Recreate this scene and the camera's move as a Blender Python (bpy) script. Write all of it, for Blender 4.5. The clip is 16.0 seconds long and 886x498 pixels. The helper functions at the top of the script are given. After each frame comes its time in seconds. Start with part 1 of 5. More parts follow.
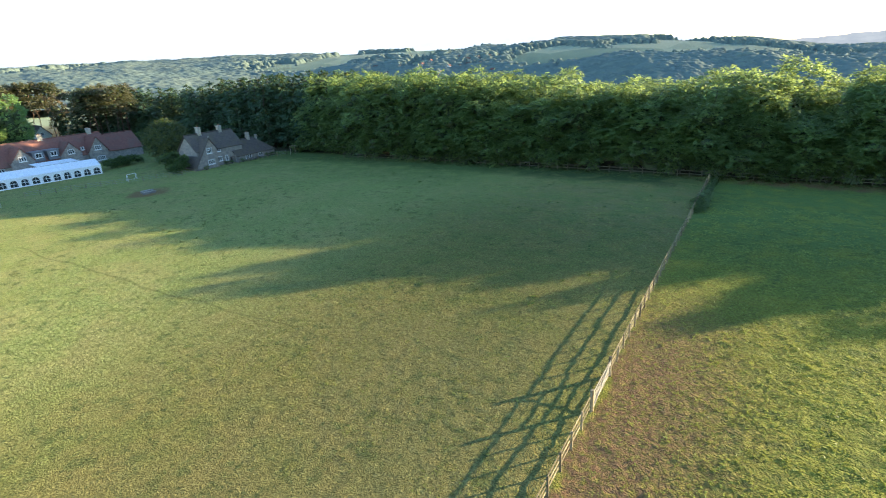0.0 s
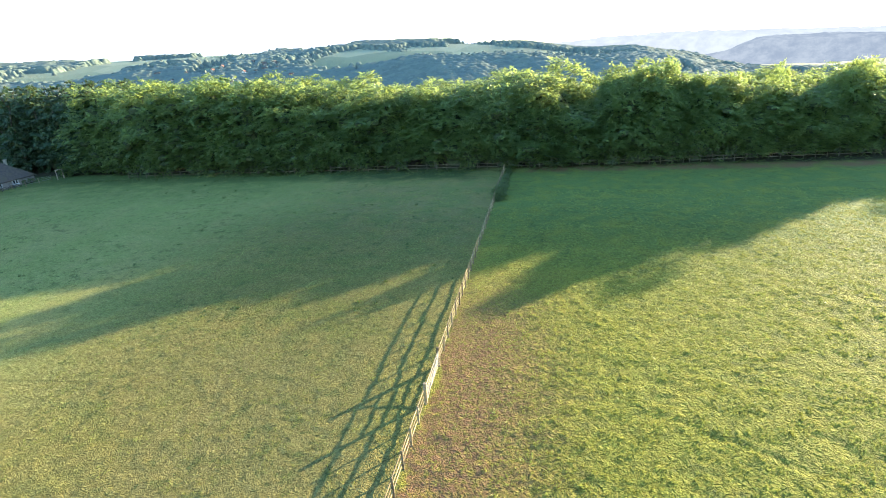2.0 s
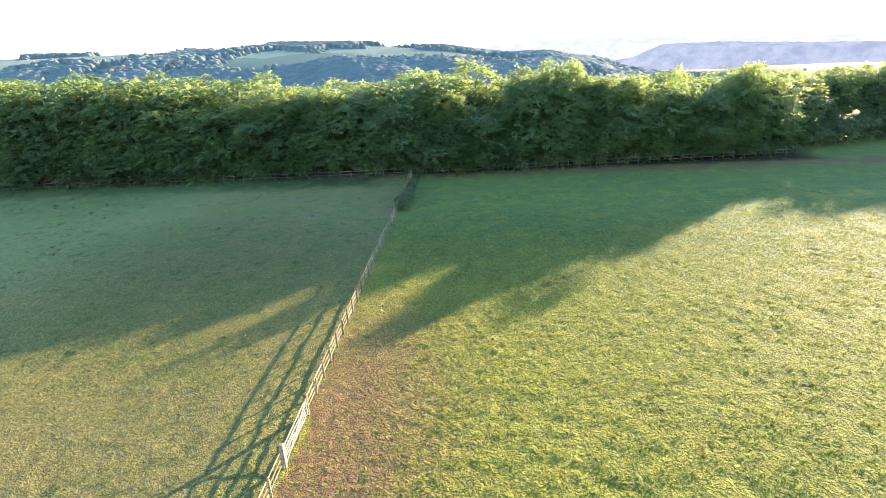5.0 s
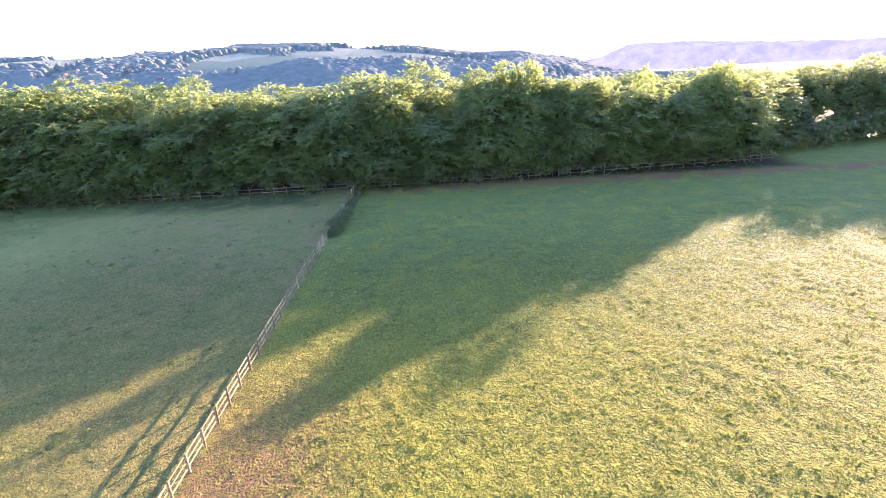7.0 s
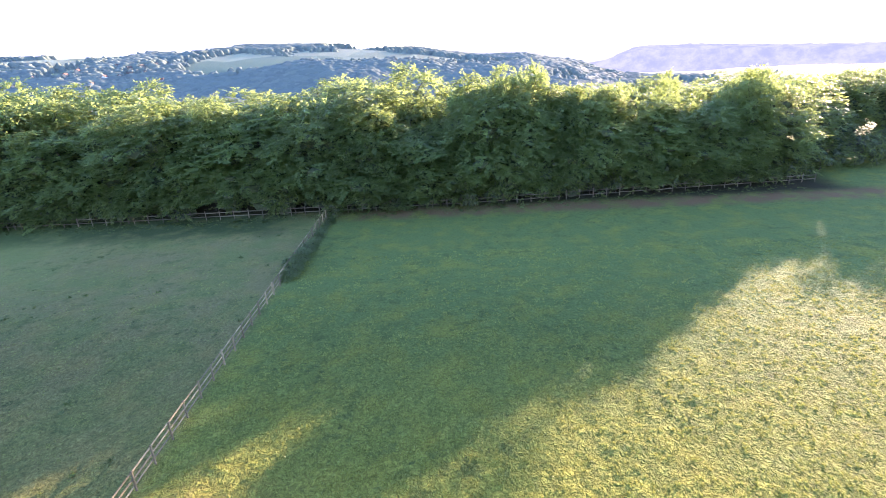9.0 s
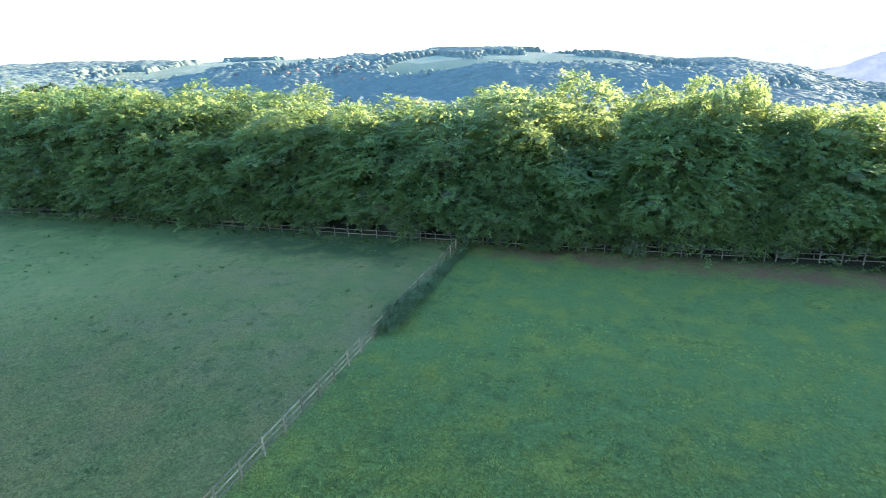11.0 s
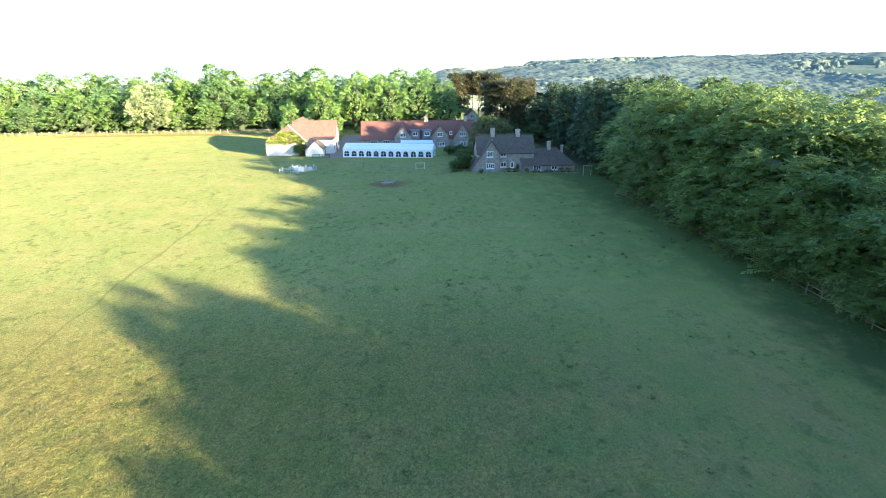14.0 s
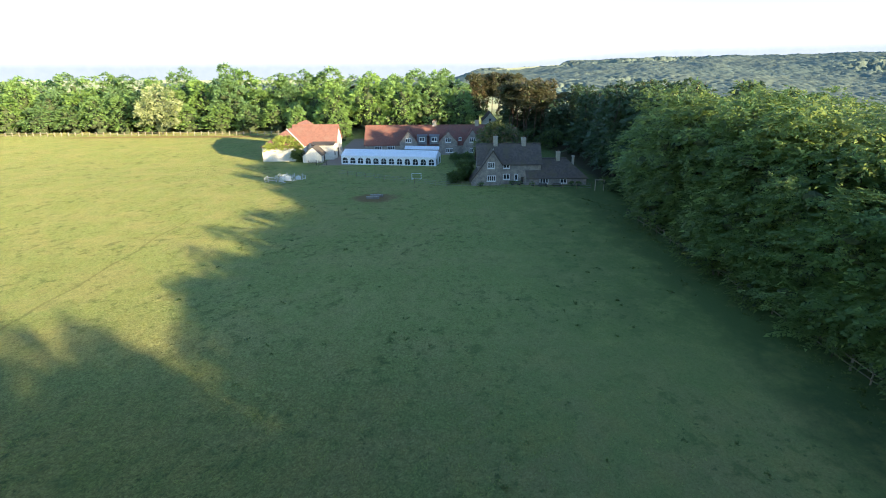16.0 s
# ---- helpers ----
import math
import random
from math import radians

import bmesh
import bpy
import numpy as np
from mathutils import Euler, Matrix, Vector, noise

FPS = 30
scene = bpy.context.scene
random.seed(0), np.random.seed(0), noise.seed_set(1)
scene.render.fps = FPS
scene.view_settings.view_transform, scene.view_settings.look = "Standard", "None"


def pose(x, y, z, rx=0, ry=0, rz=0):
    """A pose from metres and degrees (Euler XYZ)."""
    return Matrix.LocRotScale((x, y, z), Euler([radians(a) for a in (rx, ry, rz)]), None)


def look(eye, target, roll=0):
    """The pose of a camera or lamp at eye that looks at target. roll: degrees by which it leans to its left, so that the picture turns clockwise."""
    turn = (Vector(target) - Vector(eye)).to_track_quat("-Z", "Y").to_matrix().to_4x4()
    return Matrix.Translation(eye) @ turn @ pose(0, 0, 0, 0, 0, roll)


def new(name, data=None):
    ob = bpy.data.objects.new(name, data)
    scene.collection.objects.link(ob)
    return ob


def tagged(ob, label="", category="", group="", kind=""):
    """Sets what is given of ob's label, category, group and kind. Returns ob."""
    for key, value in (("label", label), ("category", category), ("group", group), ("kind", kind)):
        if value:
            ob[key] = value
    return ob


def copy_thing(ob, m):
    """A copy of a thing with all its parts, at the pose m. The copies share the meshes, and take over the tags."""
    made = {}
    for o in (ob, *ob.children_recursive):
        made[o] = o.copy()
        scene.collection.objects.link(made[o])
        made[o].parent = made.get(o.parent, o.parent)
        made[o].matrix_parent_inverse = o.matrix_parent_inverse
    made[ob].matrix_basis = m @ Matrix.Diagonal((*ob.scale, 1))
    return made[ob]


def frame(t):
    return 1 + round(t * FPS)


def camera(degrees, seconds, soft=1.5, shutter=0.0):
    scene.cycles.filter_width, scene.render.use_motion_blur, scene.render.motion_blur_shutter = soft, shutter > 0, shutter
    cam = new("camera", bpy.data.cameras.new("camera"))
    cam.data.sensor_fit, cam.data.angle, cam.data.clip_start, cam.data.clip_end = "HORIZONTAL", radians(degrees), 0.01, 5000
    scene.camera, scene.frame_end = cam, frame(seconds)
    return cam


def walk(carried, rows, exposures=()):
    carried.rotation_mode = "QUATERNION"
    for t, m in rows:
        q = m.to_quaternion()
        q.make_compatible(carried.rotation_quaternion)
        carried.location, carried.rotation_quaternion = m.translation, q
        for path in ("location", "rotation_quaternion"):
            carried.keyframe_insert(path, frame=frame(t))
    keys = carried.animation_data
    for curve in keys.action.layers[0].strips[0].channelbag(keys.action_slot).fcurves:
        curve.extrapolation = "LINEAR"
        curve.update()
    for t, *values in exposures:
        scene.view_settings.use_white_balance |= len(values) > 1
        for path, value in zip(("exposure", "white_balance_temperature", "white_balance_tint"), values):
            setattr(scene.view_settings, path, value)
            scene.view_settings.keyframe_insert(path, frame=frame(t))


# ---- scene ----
cam = camera(80.1, 16.0, soft=1.0, shutter=0.25)
PATH = [
    (0, (-9.667, -4.38, 19.819), (-10.664, -2.787, 19.135), -3.1),
    (0.5, (-9.369, -4.079, 19.863), (-10.199, -2.397, 19.171), -3.1),
    (1, (-9.255, -3.964, 19.921), (-9.884, -2.199, 19.22), -3.3),
    (1.5, (-9.297, -3.931, 19.948), (-9.793, -2.127, 19.243), -3.4),
    (2, (-9.256, -3.999, 19.896), (-9.643, -2.169, 19.187), -3.7),
    (2.5, (-9.241, -4.028, 19.792), (-9.555, -2.185, 19.082), -3.7),
    (3, (-9.139, -3.76, 19.666), (-9.417, -1.912, 18.953), -3.5),
    (3.5, (-8.824, -3.161, 19.513), (-9.081, -1.309, 18.801), -3.6),
    (4, (-8.259, -2.173, 19.382), (-8.463, -0.316, 18.669), -3.5),
    (4.2, (-7.961, -1.572, 19.36), (-8.13, 0.289, 18.646), -2.8),
    (6.3, (-4.105, 7.077, 18.868), (-4.178, 8.944, 18.155), -3.4),
    (6.5, (-3.757, 8.049, 18.857), (-3.819, 9.916, 18.143), -3.3),
    (7, (-3.014, 10.705, 18.803), (-3.044, 12.574, 18.09), -3.2),
    (7.5, (-2.4, 13.494, 18.736), (-2.426, 15.363, 18.025), -3.0),
    (8, (-1.873, 16.419, 18.718), (-1.896, 18.288, 18.007), -2.8),
    (8.2, (-1.685, 17.614, 18.719), (-1.706, 19.482, 18.007), -2.9),
    (10.3, (0.08, 30.575, 18.657), (-0.332, 32.411, 17.978), -2.5),
    (10.5, (0.204, 31.767, 18.678), (-0.322, 33.575, 18.003), -2.4),
    (11, (0.402, 34.634, 18.818), (-0.253, 36.4, 18.147), -2.4),
    (11.5, (0.197, 37.322, 18.925), (-0.723, 38.969, 18.262), -2.3),
    (12, (-0.38, 40.096, 18.955), (-1.638, 41.509, 18.306), -2.1),
    (12.5, (-1.215, 42.62, 19.081), (-2.759, 43.719, 18.441), -1.6),
    (13, (-2.491, 45.014, 19.257), (-4.25, 45.72, 18.619), -1.1),
    (13.5, (-4.1, 47.201, 19.411), (-5.968, 47.519, 18.771), -0.8),
    (14, (-6.175, 49.102, 19.547), (-8.065, 49.234, 18.905), -0.5),
    (14.5, (-8.493, 50.857, 19.678), (-10.385, 50.946, 19.035), -0.4),
    (15, (-10.994, 52.786, 19.808), (-12.887, 52.843, 19.164), -0.4),
    (15.5, (-13.589, 54.838, 19.899), (-15.482, 54.864, 19.255), -0.4),
    (16, (-16.203, 56.916, 19.944), (-18.097, 56.922, 19.301), -0.4),
]
walk(cam, [(t, look(eye, target, roll)) for t, eye, target, roll in PATH],
     exposures=[(0, 2.12, 6350, 10), (0.5, 2.36, 6400, 10), (1, 2.50, 6450, 10), (2, 2.66, 6450, 10), (3, 2.70, 6450, 10), (4.2, 2.72, 6350, 12), (6.3, 3.0, 6300, 48), (8.2, 3.15, 6300, 55), (10.3, 2.80, 5900, 18), (11, 3.0, 5850, 18), (12.5, 3.24, 6000, 17), (13.2, 2.92, 6000, 16), (14.5, 2.30, 6150, 12), (16, 1.80, 6350, 12)])

# ---- light ----
SUN_AZ, SUN_EL = 49.0, 9.9          # degrees from +x towards +y; above the field
sun_way = Vector((math.cos(radians(SUN_AZ)) * math.cos(radians(SUN_EL)),
                  math.sin(radians(SUN_AZ)) * math.cos(radians(SUN_EL)), math.sin(radians(SUN_EL))))
sun = new("sun", bpy.data.lights.new("sun", "SUN"))
sun.data.energy, sun.data.angle, sun.data.color = 5.0, radians(0.6), (1.0, 0.82, 0.50)
sun.rotation_euler = sun_way.to_track_quat("Z", "Y").to_euler()
world = bpy.data.worlds.new("sky")
world.use_nodes = True
scene.world = world
sky = world.node_tree.nodes.new("ShaderNodeTexSky")
sky.sky_type, sky.sun_disc = "NISHITA", False
sky.sun_elevation, sky.sun_rotation = radians(SUN_EL), radians(90 - SUN_AZ)
sky.air_density, sky.dust_density, sky.ozone_density = 1.0, 0.1, 3.0
back = world.node_tree.nodes["Background"]
back.inputs["Strength"].default_value = 0.14
world.node_tree.links.new(sky.outputs["Color"], back.inputs["Color"])


# ---- helpers for materials ----
class Mat:
    """A node material under construction."""

    def __init__(self, name):
        self.m = bpy.data.materials.new(name)
        self.m.use_nodes = True
        self.t = self.m.node_tree
        self.t.nodes.clear()
        self.out = self.t.nodes.new("ShaderNodeOutputMaterial")
        self.co = self.t.nodes.new("ShaderNodeTexCoord").outputs["Object"]

    def n(self, kind, **inputs):
        node = self.t.nodes.new("ShaderNode" + kind)
        for key, value in inputs.items():
            self.put(node, key.replace("_", " "), value)
        return node

    def put(self, node, key, value):
        slot = node.inputs[int(key) if key.isdigit() else key]
        if isinstance(value, bpy.types.NodeSocket):
            self.t.links.new(value, slot)
        else:
            slot.default_value = value

    def noise(self, scale, detail=4.0, rough=0.55, co=None):
        return self.n("TexNoise", Vector=co or self.co, Scale=scale, Detail=detail, Roughness=rough).outputs["Fac"]

    def ramp(self, fac, lo, hi, a=0.0, b=1.0):
        node = self.n("MapRange", Value=fac)
        node.interpolation_type = "SMOOTHSTEP"
        for key, v in (("From Min", lo), ("From Max", hi), ("To Min", a), ("To Max", b)):
            node.inputs[key].default_value = v
        return node.outputs["Result"]

    def math(self, op, a, b=0.0):
        node = self.n("Math")
        node.operation = op
        self.put(node, "0", a)
        self.put(node, "1", b)
        return node.outputs[0]

    def mix(self, fac, a, b, how="MIX"):
        node = self.t.nodes.new("ShaderNodeMix")
        node.data_type, node.blend_type = "RGBA", how
        for slot, v in ((node.inputs[0], fac), (node.inputs[6], a), (node.inputs[7], b)):
            if isinstance(v, bpy.types.NodeSocket):
                self.t.links.new(v, slot)
            else:
                slot.default_value = v if isinstance(v, float) else (*v, 1.0)
        return node.outputs[2]

    def bump(self, height, strength, distance):
        return self.n("Bump", Height=height, Strength=strength, Distance=distance).outputs["Normal"]

    def surface(self, shader):
        self.t.links.new(shader, self.out.inputs["Surface"])
        return self.m

    def plain(self, color, rough=0.7, metal=0.0, normal=None, spec=0.3):
        p = self.n("BsdfPrincipled")
        self.put(p, "Base Color", color if isinstance(color, bpy.types.NodeSocket) else (*color, 1.0))
        self.put(p, "Roughness", rough)
        self.put(p, "Metallic", metal)
        self.put(p, "Specular IOR Level", spec)
        if normal:
            self.put(p, "Normal", normal)
        return p.outputs[0]


def leaf_material(name, a, b, c, through_share=0.5, spread=0.5, glow=(0.32, 0.40, 0.08), spec=0.2):
    """Leaves: the colour goes from a to b leaf by leaf, and towards c tree by tree; light shines through them."""
    k = Mat(name)
    per_leaf = k.n("NewGeometry").outputs["Random Per Island"]
    per_tree = k.n("ObjectInfo").outputs["Random"]
    col = k.mix(per_leaf, a, b)
    col = k.mix(k.math("MULTIPLY", per_tree, spread), col, c)
    patch = k.ramp(k.noise(0.45, 3.0), 0.35, 0.7, 0.75, 1.2)
    col = k.mix(1.0, col, k.n("CombineColor", Red=patch, Green=patch, Blue=patch).outputs[0], "MULTIPLY")
    p = k.plain(col, rough=0.48, spec=spec)
    tr = k.n("BsdfTranslucent", Color=k.mix(0.7, col, glow))
    both = k.n("MixShader", Fac=through_share)
    k.t.links.new(p, both.inputs[1])
    k.t.links.new(tr.outputs[0], both.inputs[2])
    return k.surface(both.outputs[0])


def rough_material(name, a, b, scale=3.0, fine=30.0, rough=0.8, relief=0.3, depth=0.02, stain=None, each=False):
    """A mottled surface of two colours at two scales, with fine relief and stains."""
    k = Mat(name)
    big, small = k.noise(scale), k.noise(fine, 5.0, 0.65)
    col = k.mix(k.ramp(big, 0.35, 0.65), a, b)
    dark = k.ramp(small, 0.3, 0.75, 0.75, 1.15)
    col = k.mix(1.0, col, k.n("CombineColor", Red=dark, Green=dark, Blue=dark).outputs[0], "MULTIPLY")
    if each:
        own = k.ramp(k.n("ObjectInfo").outputs["Random"], 0.0, 1.0, 0.55, 1.25)
        col = k.mix(1.0, col, k.n("CombineColor", Red=own, Green=own, Blue=own).outputs[0], "MULTIPLY")
    if stain:
        col = k.mix(k.ramp(k.noise(scale * 0.37, 6.0, 0.7), 0.52, 0.7, 0.0, 0.7), col, stain)
    return k.surface(k.plain(col, rough=rough, normal=k.bump(small, relief, depth)))


# ---- materials ----
def ground_material():
    k = Mat("field_grass")
    xyz = k.n("SeparateXYZ", Vector=k.co)
    x, y = xyz.outputs["X"], xyz.outputs["Y"]
    wide, mid, fine, tiny = k.noise(0.035, 4), k.noise(0.35, 5, 0.6), k.noise(2.6, 5, 0.65), k.noise(11.0, 4, 0.6)
    right = k.ramp(x, -16.8, -15.9)
    short = k.mix(k.ramp(mid, 0.35, 0.68), (0.248, 0.210, 0.062), (0.190, 0.194, 0.050))
    short = k.mix(k.ramp(wide, 0.42, 0.66, 0, 0.7), short, (0.255, 0.212, 0.075))
    lush = k.mix(k.ramp(mid, 0.33, 0.66), (0.280, 0.270, 0.044), (0.232, 0.246, 0.040))
    lush = k.mix(k.ramp(wide, 0.45, 0.62, 0, 0.5), lush, (0.254, 0.260, 0.042))
    col = k.mix(right, short, lush)
    # greener, darker grass towards the wood; part of its shade is in this tone
    north = k.math("MULTIPLY", k.ramp(y, 33.0, 62.0), k.ramp(mid, 0.25, 0.6, 0.4, 1.0))
    col = k.mix(north, col, k.mix(right, k.mix(k.ramp(k.noise(0.2, 5, 0.65), 0.40, 0.62), (0.156, 0.184, 0.060), (0.204, 0.186, 0.074)), (0.132, 0.196, 0.056)))
    # greener western turf with yellowed patches; extra sunlit brightness is in the colour
    west = k.ramp(x, -62.0, -34.0, 1.0, 0.0)
    turfy = k.mix(k.ramp(fine, 0.35, 0.65), (0.236, 0.286, 0.082), (0.304, 0.328, 0.106))
    turfy = k.mix(k.ramp(k.noise(0.16, 6, 0.65), 0.42, 0.64, 0.0, 0.75), turfy, (0.345, 0.322, 0.120))
    col = k.mix(k.math("MULTIPLY", west, k.ramp(mid, 0.3, 0.65, 0.75, 0.95)), col, turfy)
    # rank darker tussocks, scattered and in drifts
    drift = k.ramp(k.noise(0.11, 3, 0.6), 0.38, 0.62, 0.25, 1.0)
    col = k.mix(k.math("MULTIPLY", k.ramp(k.noise(0.75, 5, 0.65), 0.50, 0.65, 0.0, 0.62), drift), col, (0.085, 0.118, 0.036))
    col = k.mix(k.math("MULTIPLY", k.ramp(k.noise(1.9, 3, 0.6), 0.59, 0.69, 0.0, 0.7), drift), col, (0.056, 0.086, 0.028))
    # straw and dark blades
    col = k.mix(k.math("MULTIPLY", k.ramp(fine, 0.56, 0.74, 0, 0.4), k.ramp(x, -16.0, -11.0, 1.0, 0.35)), col, (0.250, 0.222, 0.085))
    col = k.mix(k.ramp(tiny, 0.30, 0.46, 0.5, 0.0), col, (0.065, 0.075, 0.018))
    warp = k.n("VectorMath", **{"0": k.co, "1": k.n("TexNoise", Vector=k.co, Scale=1.3, Detail=3.0).outputs["Color"]})
    warp.operation = "ADD"
    warp = warp.outputs[0]
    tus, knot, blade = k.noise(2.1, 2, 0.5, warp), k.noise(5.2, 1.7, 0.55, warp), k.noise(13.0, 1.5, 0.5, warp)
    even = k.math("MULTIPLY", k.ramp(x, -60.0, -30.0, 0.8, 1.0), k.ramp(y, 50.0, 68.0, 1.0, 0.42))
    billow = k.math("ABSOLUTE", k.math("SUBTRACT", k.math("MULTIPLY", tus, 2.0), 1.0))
    # turf tone varies, and darkens in the relief's hollows like shade between tufts
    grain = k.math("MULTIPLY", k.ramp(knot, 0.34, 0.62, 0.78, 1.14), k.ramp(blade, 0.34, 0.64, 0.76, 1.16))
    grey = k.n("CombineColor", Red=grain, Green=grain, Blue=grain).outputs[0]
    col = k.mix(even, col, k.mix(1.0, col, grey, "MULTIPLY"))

    def spot(cx, cy, r, edge, wob=1.2):
        d = k.n("VectorMath", **{"0": k.co, "1": (cx, cy, 0.0)})
        d.operation = "DISTANCE"
        return k.ramp(k.math("ADD", d.outputs["Value"], k.math("MULTIPLY", k.math("SUBTRACT", mid, 0.5), wob * 4)), r, r + edge, 1.0, 0.0)

    def band(v, lo, lo2, hi2, hi, wob=0.0):
        w = k.math("ADD", v, k.math("MULTIPLY", k.math("SUBTRACT", mid, 0.5), wob * 4)) if wob else v
        return k.math("MULTIPLY", k.ramp(w, lo, lo2), k.ramp(w, hi2, hi, 1.0, 0.0))

    # earth trodden bare beside the fence and along the wood's edge
    worn = k.math("MULTIPLY", band(x, -16.6, -16.1, -14.2, -4.5, 0.9), band(y, -4.0, 10.0, 26.0, 47.0, 1.5))
    worn = k.math("MULTIPLY", worn, k.ramp(fine, 0.30, 0.62, 0.35, 1.0))
    edge = k.math("MULTIPLY", k.math("MULTIPLY", band(y, 82.0, 84.2, 86.4, 88.5, 0.6), k.ramp(mid, 0.36, 0.58, 0.25, 0.95)), k.ramp(x, -22.0, -8.0, 0.0, 1.0))
    track = k.math("MULTIPLY", k.math("MULTIPLY", band(x, -201.5, -200.5, -197.5, -194.0, 0.4), band(y, -75.0, -60.0, 2.0, 12.0, 1.0)), 0.7)
    edge = k.math("MAXIMUM", edge, track)
    mud = k.math("MAXIMUM", k.math("MULTIPLY", spot(-101.6, 45.9, 2.0, 2.6), 0.85), k.math("MAXIMUM", worn, edge))
    col = k.mix(mud, col, k.mix(fine, (0.165, 0.090, 0.046), (0.260, 0.155, 0.080)))
    # narrow path trodden across the field
    wavy = k.math("ADD", y, k.math("MULTIPLY", k.math("SUBTRACT", k.noise(0.09, 3), 0.5), 3.0))
    path = k.math("MULTIPLY", band(wavy, 20.72, 20.88, 21.0, 21.16), band(x, -94.0, -84.0, -42.0, -30.0))
    col = k.mix(k.math("MULTIPLY", path, 0.38), col, (0.075, 0.085, 0.030))
    # rank growth at the foot of the wood, darkened further for its shade
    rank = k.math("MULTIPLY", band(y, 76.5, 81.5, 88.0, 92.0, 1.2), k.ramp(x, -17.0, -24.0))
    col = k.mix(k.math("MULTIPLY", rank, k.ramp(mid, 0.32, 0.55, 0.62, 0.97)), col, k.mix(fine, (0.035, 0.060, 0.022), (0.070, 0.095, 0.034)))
    # tree shade over the western field, painted as a darker green
    wood_shade = k.math("MULTIPLY", k.math("MULTIPLY", k.ramp(y, 48.0, 80.0), k.ramp(x, -38.0, -60.0)), k.ramp(mid, 0.30, 0.60, 0.40, 0.80))
    col = k.mix(wood_shade, col, k.mix(fine, (0.070, 0.110, 0.034), (0.100, 0.135, 0.044)))
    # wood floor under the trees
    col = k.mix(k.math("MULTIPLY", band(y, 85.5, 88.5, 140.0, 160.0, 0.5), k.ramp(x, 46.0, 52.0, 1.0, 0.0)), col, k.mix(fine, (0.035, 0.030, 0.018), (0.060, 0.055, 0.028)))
    # gravel yard by the barn
    yard = k.math("MULTIPLY", band(x, -192.0, -188.0, -139.5, -137.5, 0.3), band(y, 28.5, 29.5, 36.0, 38.0, 0.3))
    col = k.mix(yard, col, k.mix(fine, (0.30, 0.215, 0.165), (0.40, 0.300, 0.235)))
    # far pastures and crops, with some distance haze in their colours
    cell = k.n("TexVoronoi", Vector=k.co, Scale=0.0065)
    crop = k.mix(k.ramp(k.n("SeparateColor", Color=cell.outputs["Color"]).outputs[0], 0.4, 0.9), (0.18, 0.215, 0.145), (0.29, 0.30, 0.20))
    d = k.n("VectorMath", **{"0": k.co})
    d.operation = "LENGTH"
    col = k.mix(k.ramp(d.outputs["Value"], 260.0, 380.0), col, crop)
    lumps = k.math("MULTIPLY", billow, k.ramp(x, -17.0, -12.0, 0.12, 0.75))
    relief = k.math("ADD", lumps, k.math("ADD", k.math("MULTIPLY", knot, k.ramp(x, -17.0, -12.0, 0.21, 0.66)), k.math("MULTIPLY", blade, k.ramp(x, -17.0, -12.0, 0.36, 0.46))))
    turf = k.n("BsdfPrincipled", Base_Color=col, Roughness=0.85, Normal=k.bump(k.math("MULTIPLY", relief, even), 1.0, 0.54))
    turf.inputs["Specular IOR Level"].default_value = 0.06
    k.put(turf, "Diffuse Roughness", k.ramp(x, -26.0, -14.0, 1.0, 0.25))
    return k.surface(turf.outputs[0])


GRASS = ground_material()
BEECH = leaf_material("beech_leaves", (0.082, 0.146, 0.056), (0.150, 0.232, 0.080), (0.070, 0.128, 0.056), 0.50, 0.85, (0.46, 0.56, 0.15), 0.30)
# darker copy of the beech leaves: shade under the trees is in its colour
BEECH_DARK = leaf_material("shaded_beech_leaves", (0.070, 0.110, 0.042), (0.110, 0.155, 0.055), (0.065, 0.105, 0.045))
LIME = leaf_material("bright_leaves", (0.165, 0.282, 0.062), (0.275, 0.405, 0.104), (0.150, 0.250, 0.110), 0.35, 0.95, (0.44, 0.56, 0.16))
BLOSSOM = leaf_material("flowering_chestnut_leaves", (0.330, 0.390, 0.150), (0.620, 0.640, 0.400), (0.38, 0.44, 0.20))
CONIFER = leaf_material("conifer_needles", (0.034, 0.068, 0.038), (0.062, 0.108, 0.056), (0.04, 0.078, 0.044), 0.15)
PINE = leaf_material("pine_needles", (0.112, 0.104, 0.064), (0.070, 0.092, 0.052), (0.135, 0.106, 0.066), 0.15, 0.8)
COPPER = leaf_material("copper_leaves", (0.090, 0.060, 0.036), (0.125, 0.080, 0.048), (0.09, 0.07, 0.04), 0.2)
HEDGE = leaf_material("hedge_leaves", (0.046, 0.086, 0.030), (0.078, 0.124, 0.046), (0.06, 0.10, 0.035), 0.3)
OLIVE = leaf_material("olive_green_leaves", (0.090, 0.105, 0.038), (0.130, 0.140, 0.050), (0.08, 0.09, 0.03), 0.25)
IVY = leaf_material("ivy_leaves", (0.300, 0.360, 0.070), (0.440, 0.480, 0.130), (0.30, 0.36, 0.08), 0.3)
NETTLE = leaf_material("bramble_leaves", (0.090, 0.140, 0.062), (0.140, 0.195, 0.085), (0.10, 0.15, 0.07), 0.35)
WEED = leaf_material("weed_leaves", (0.062, 0.094, 0.030), (0.100, 0.135, 0.044), (0.07, 0.10, 0.035), 0.25)
BLADE = leaf_material("grass_blades", (0.215, 0.265, 0.055), (0.340, 0.345, 0.095), (0.22, 0.27, 0.05), 0.35, 0.5, (0.44, 0.44, 0.10))


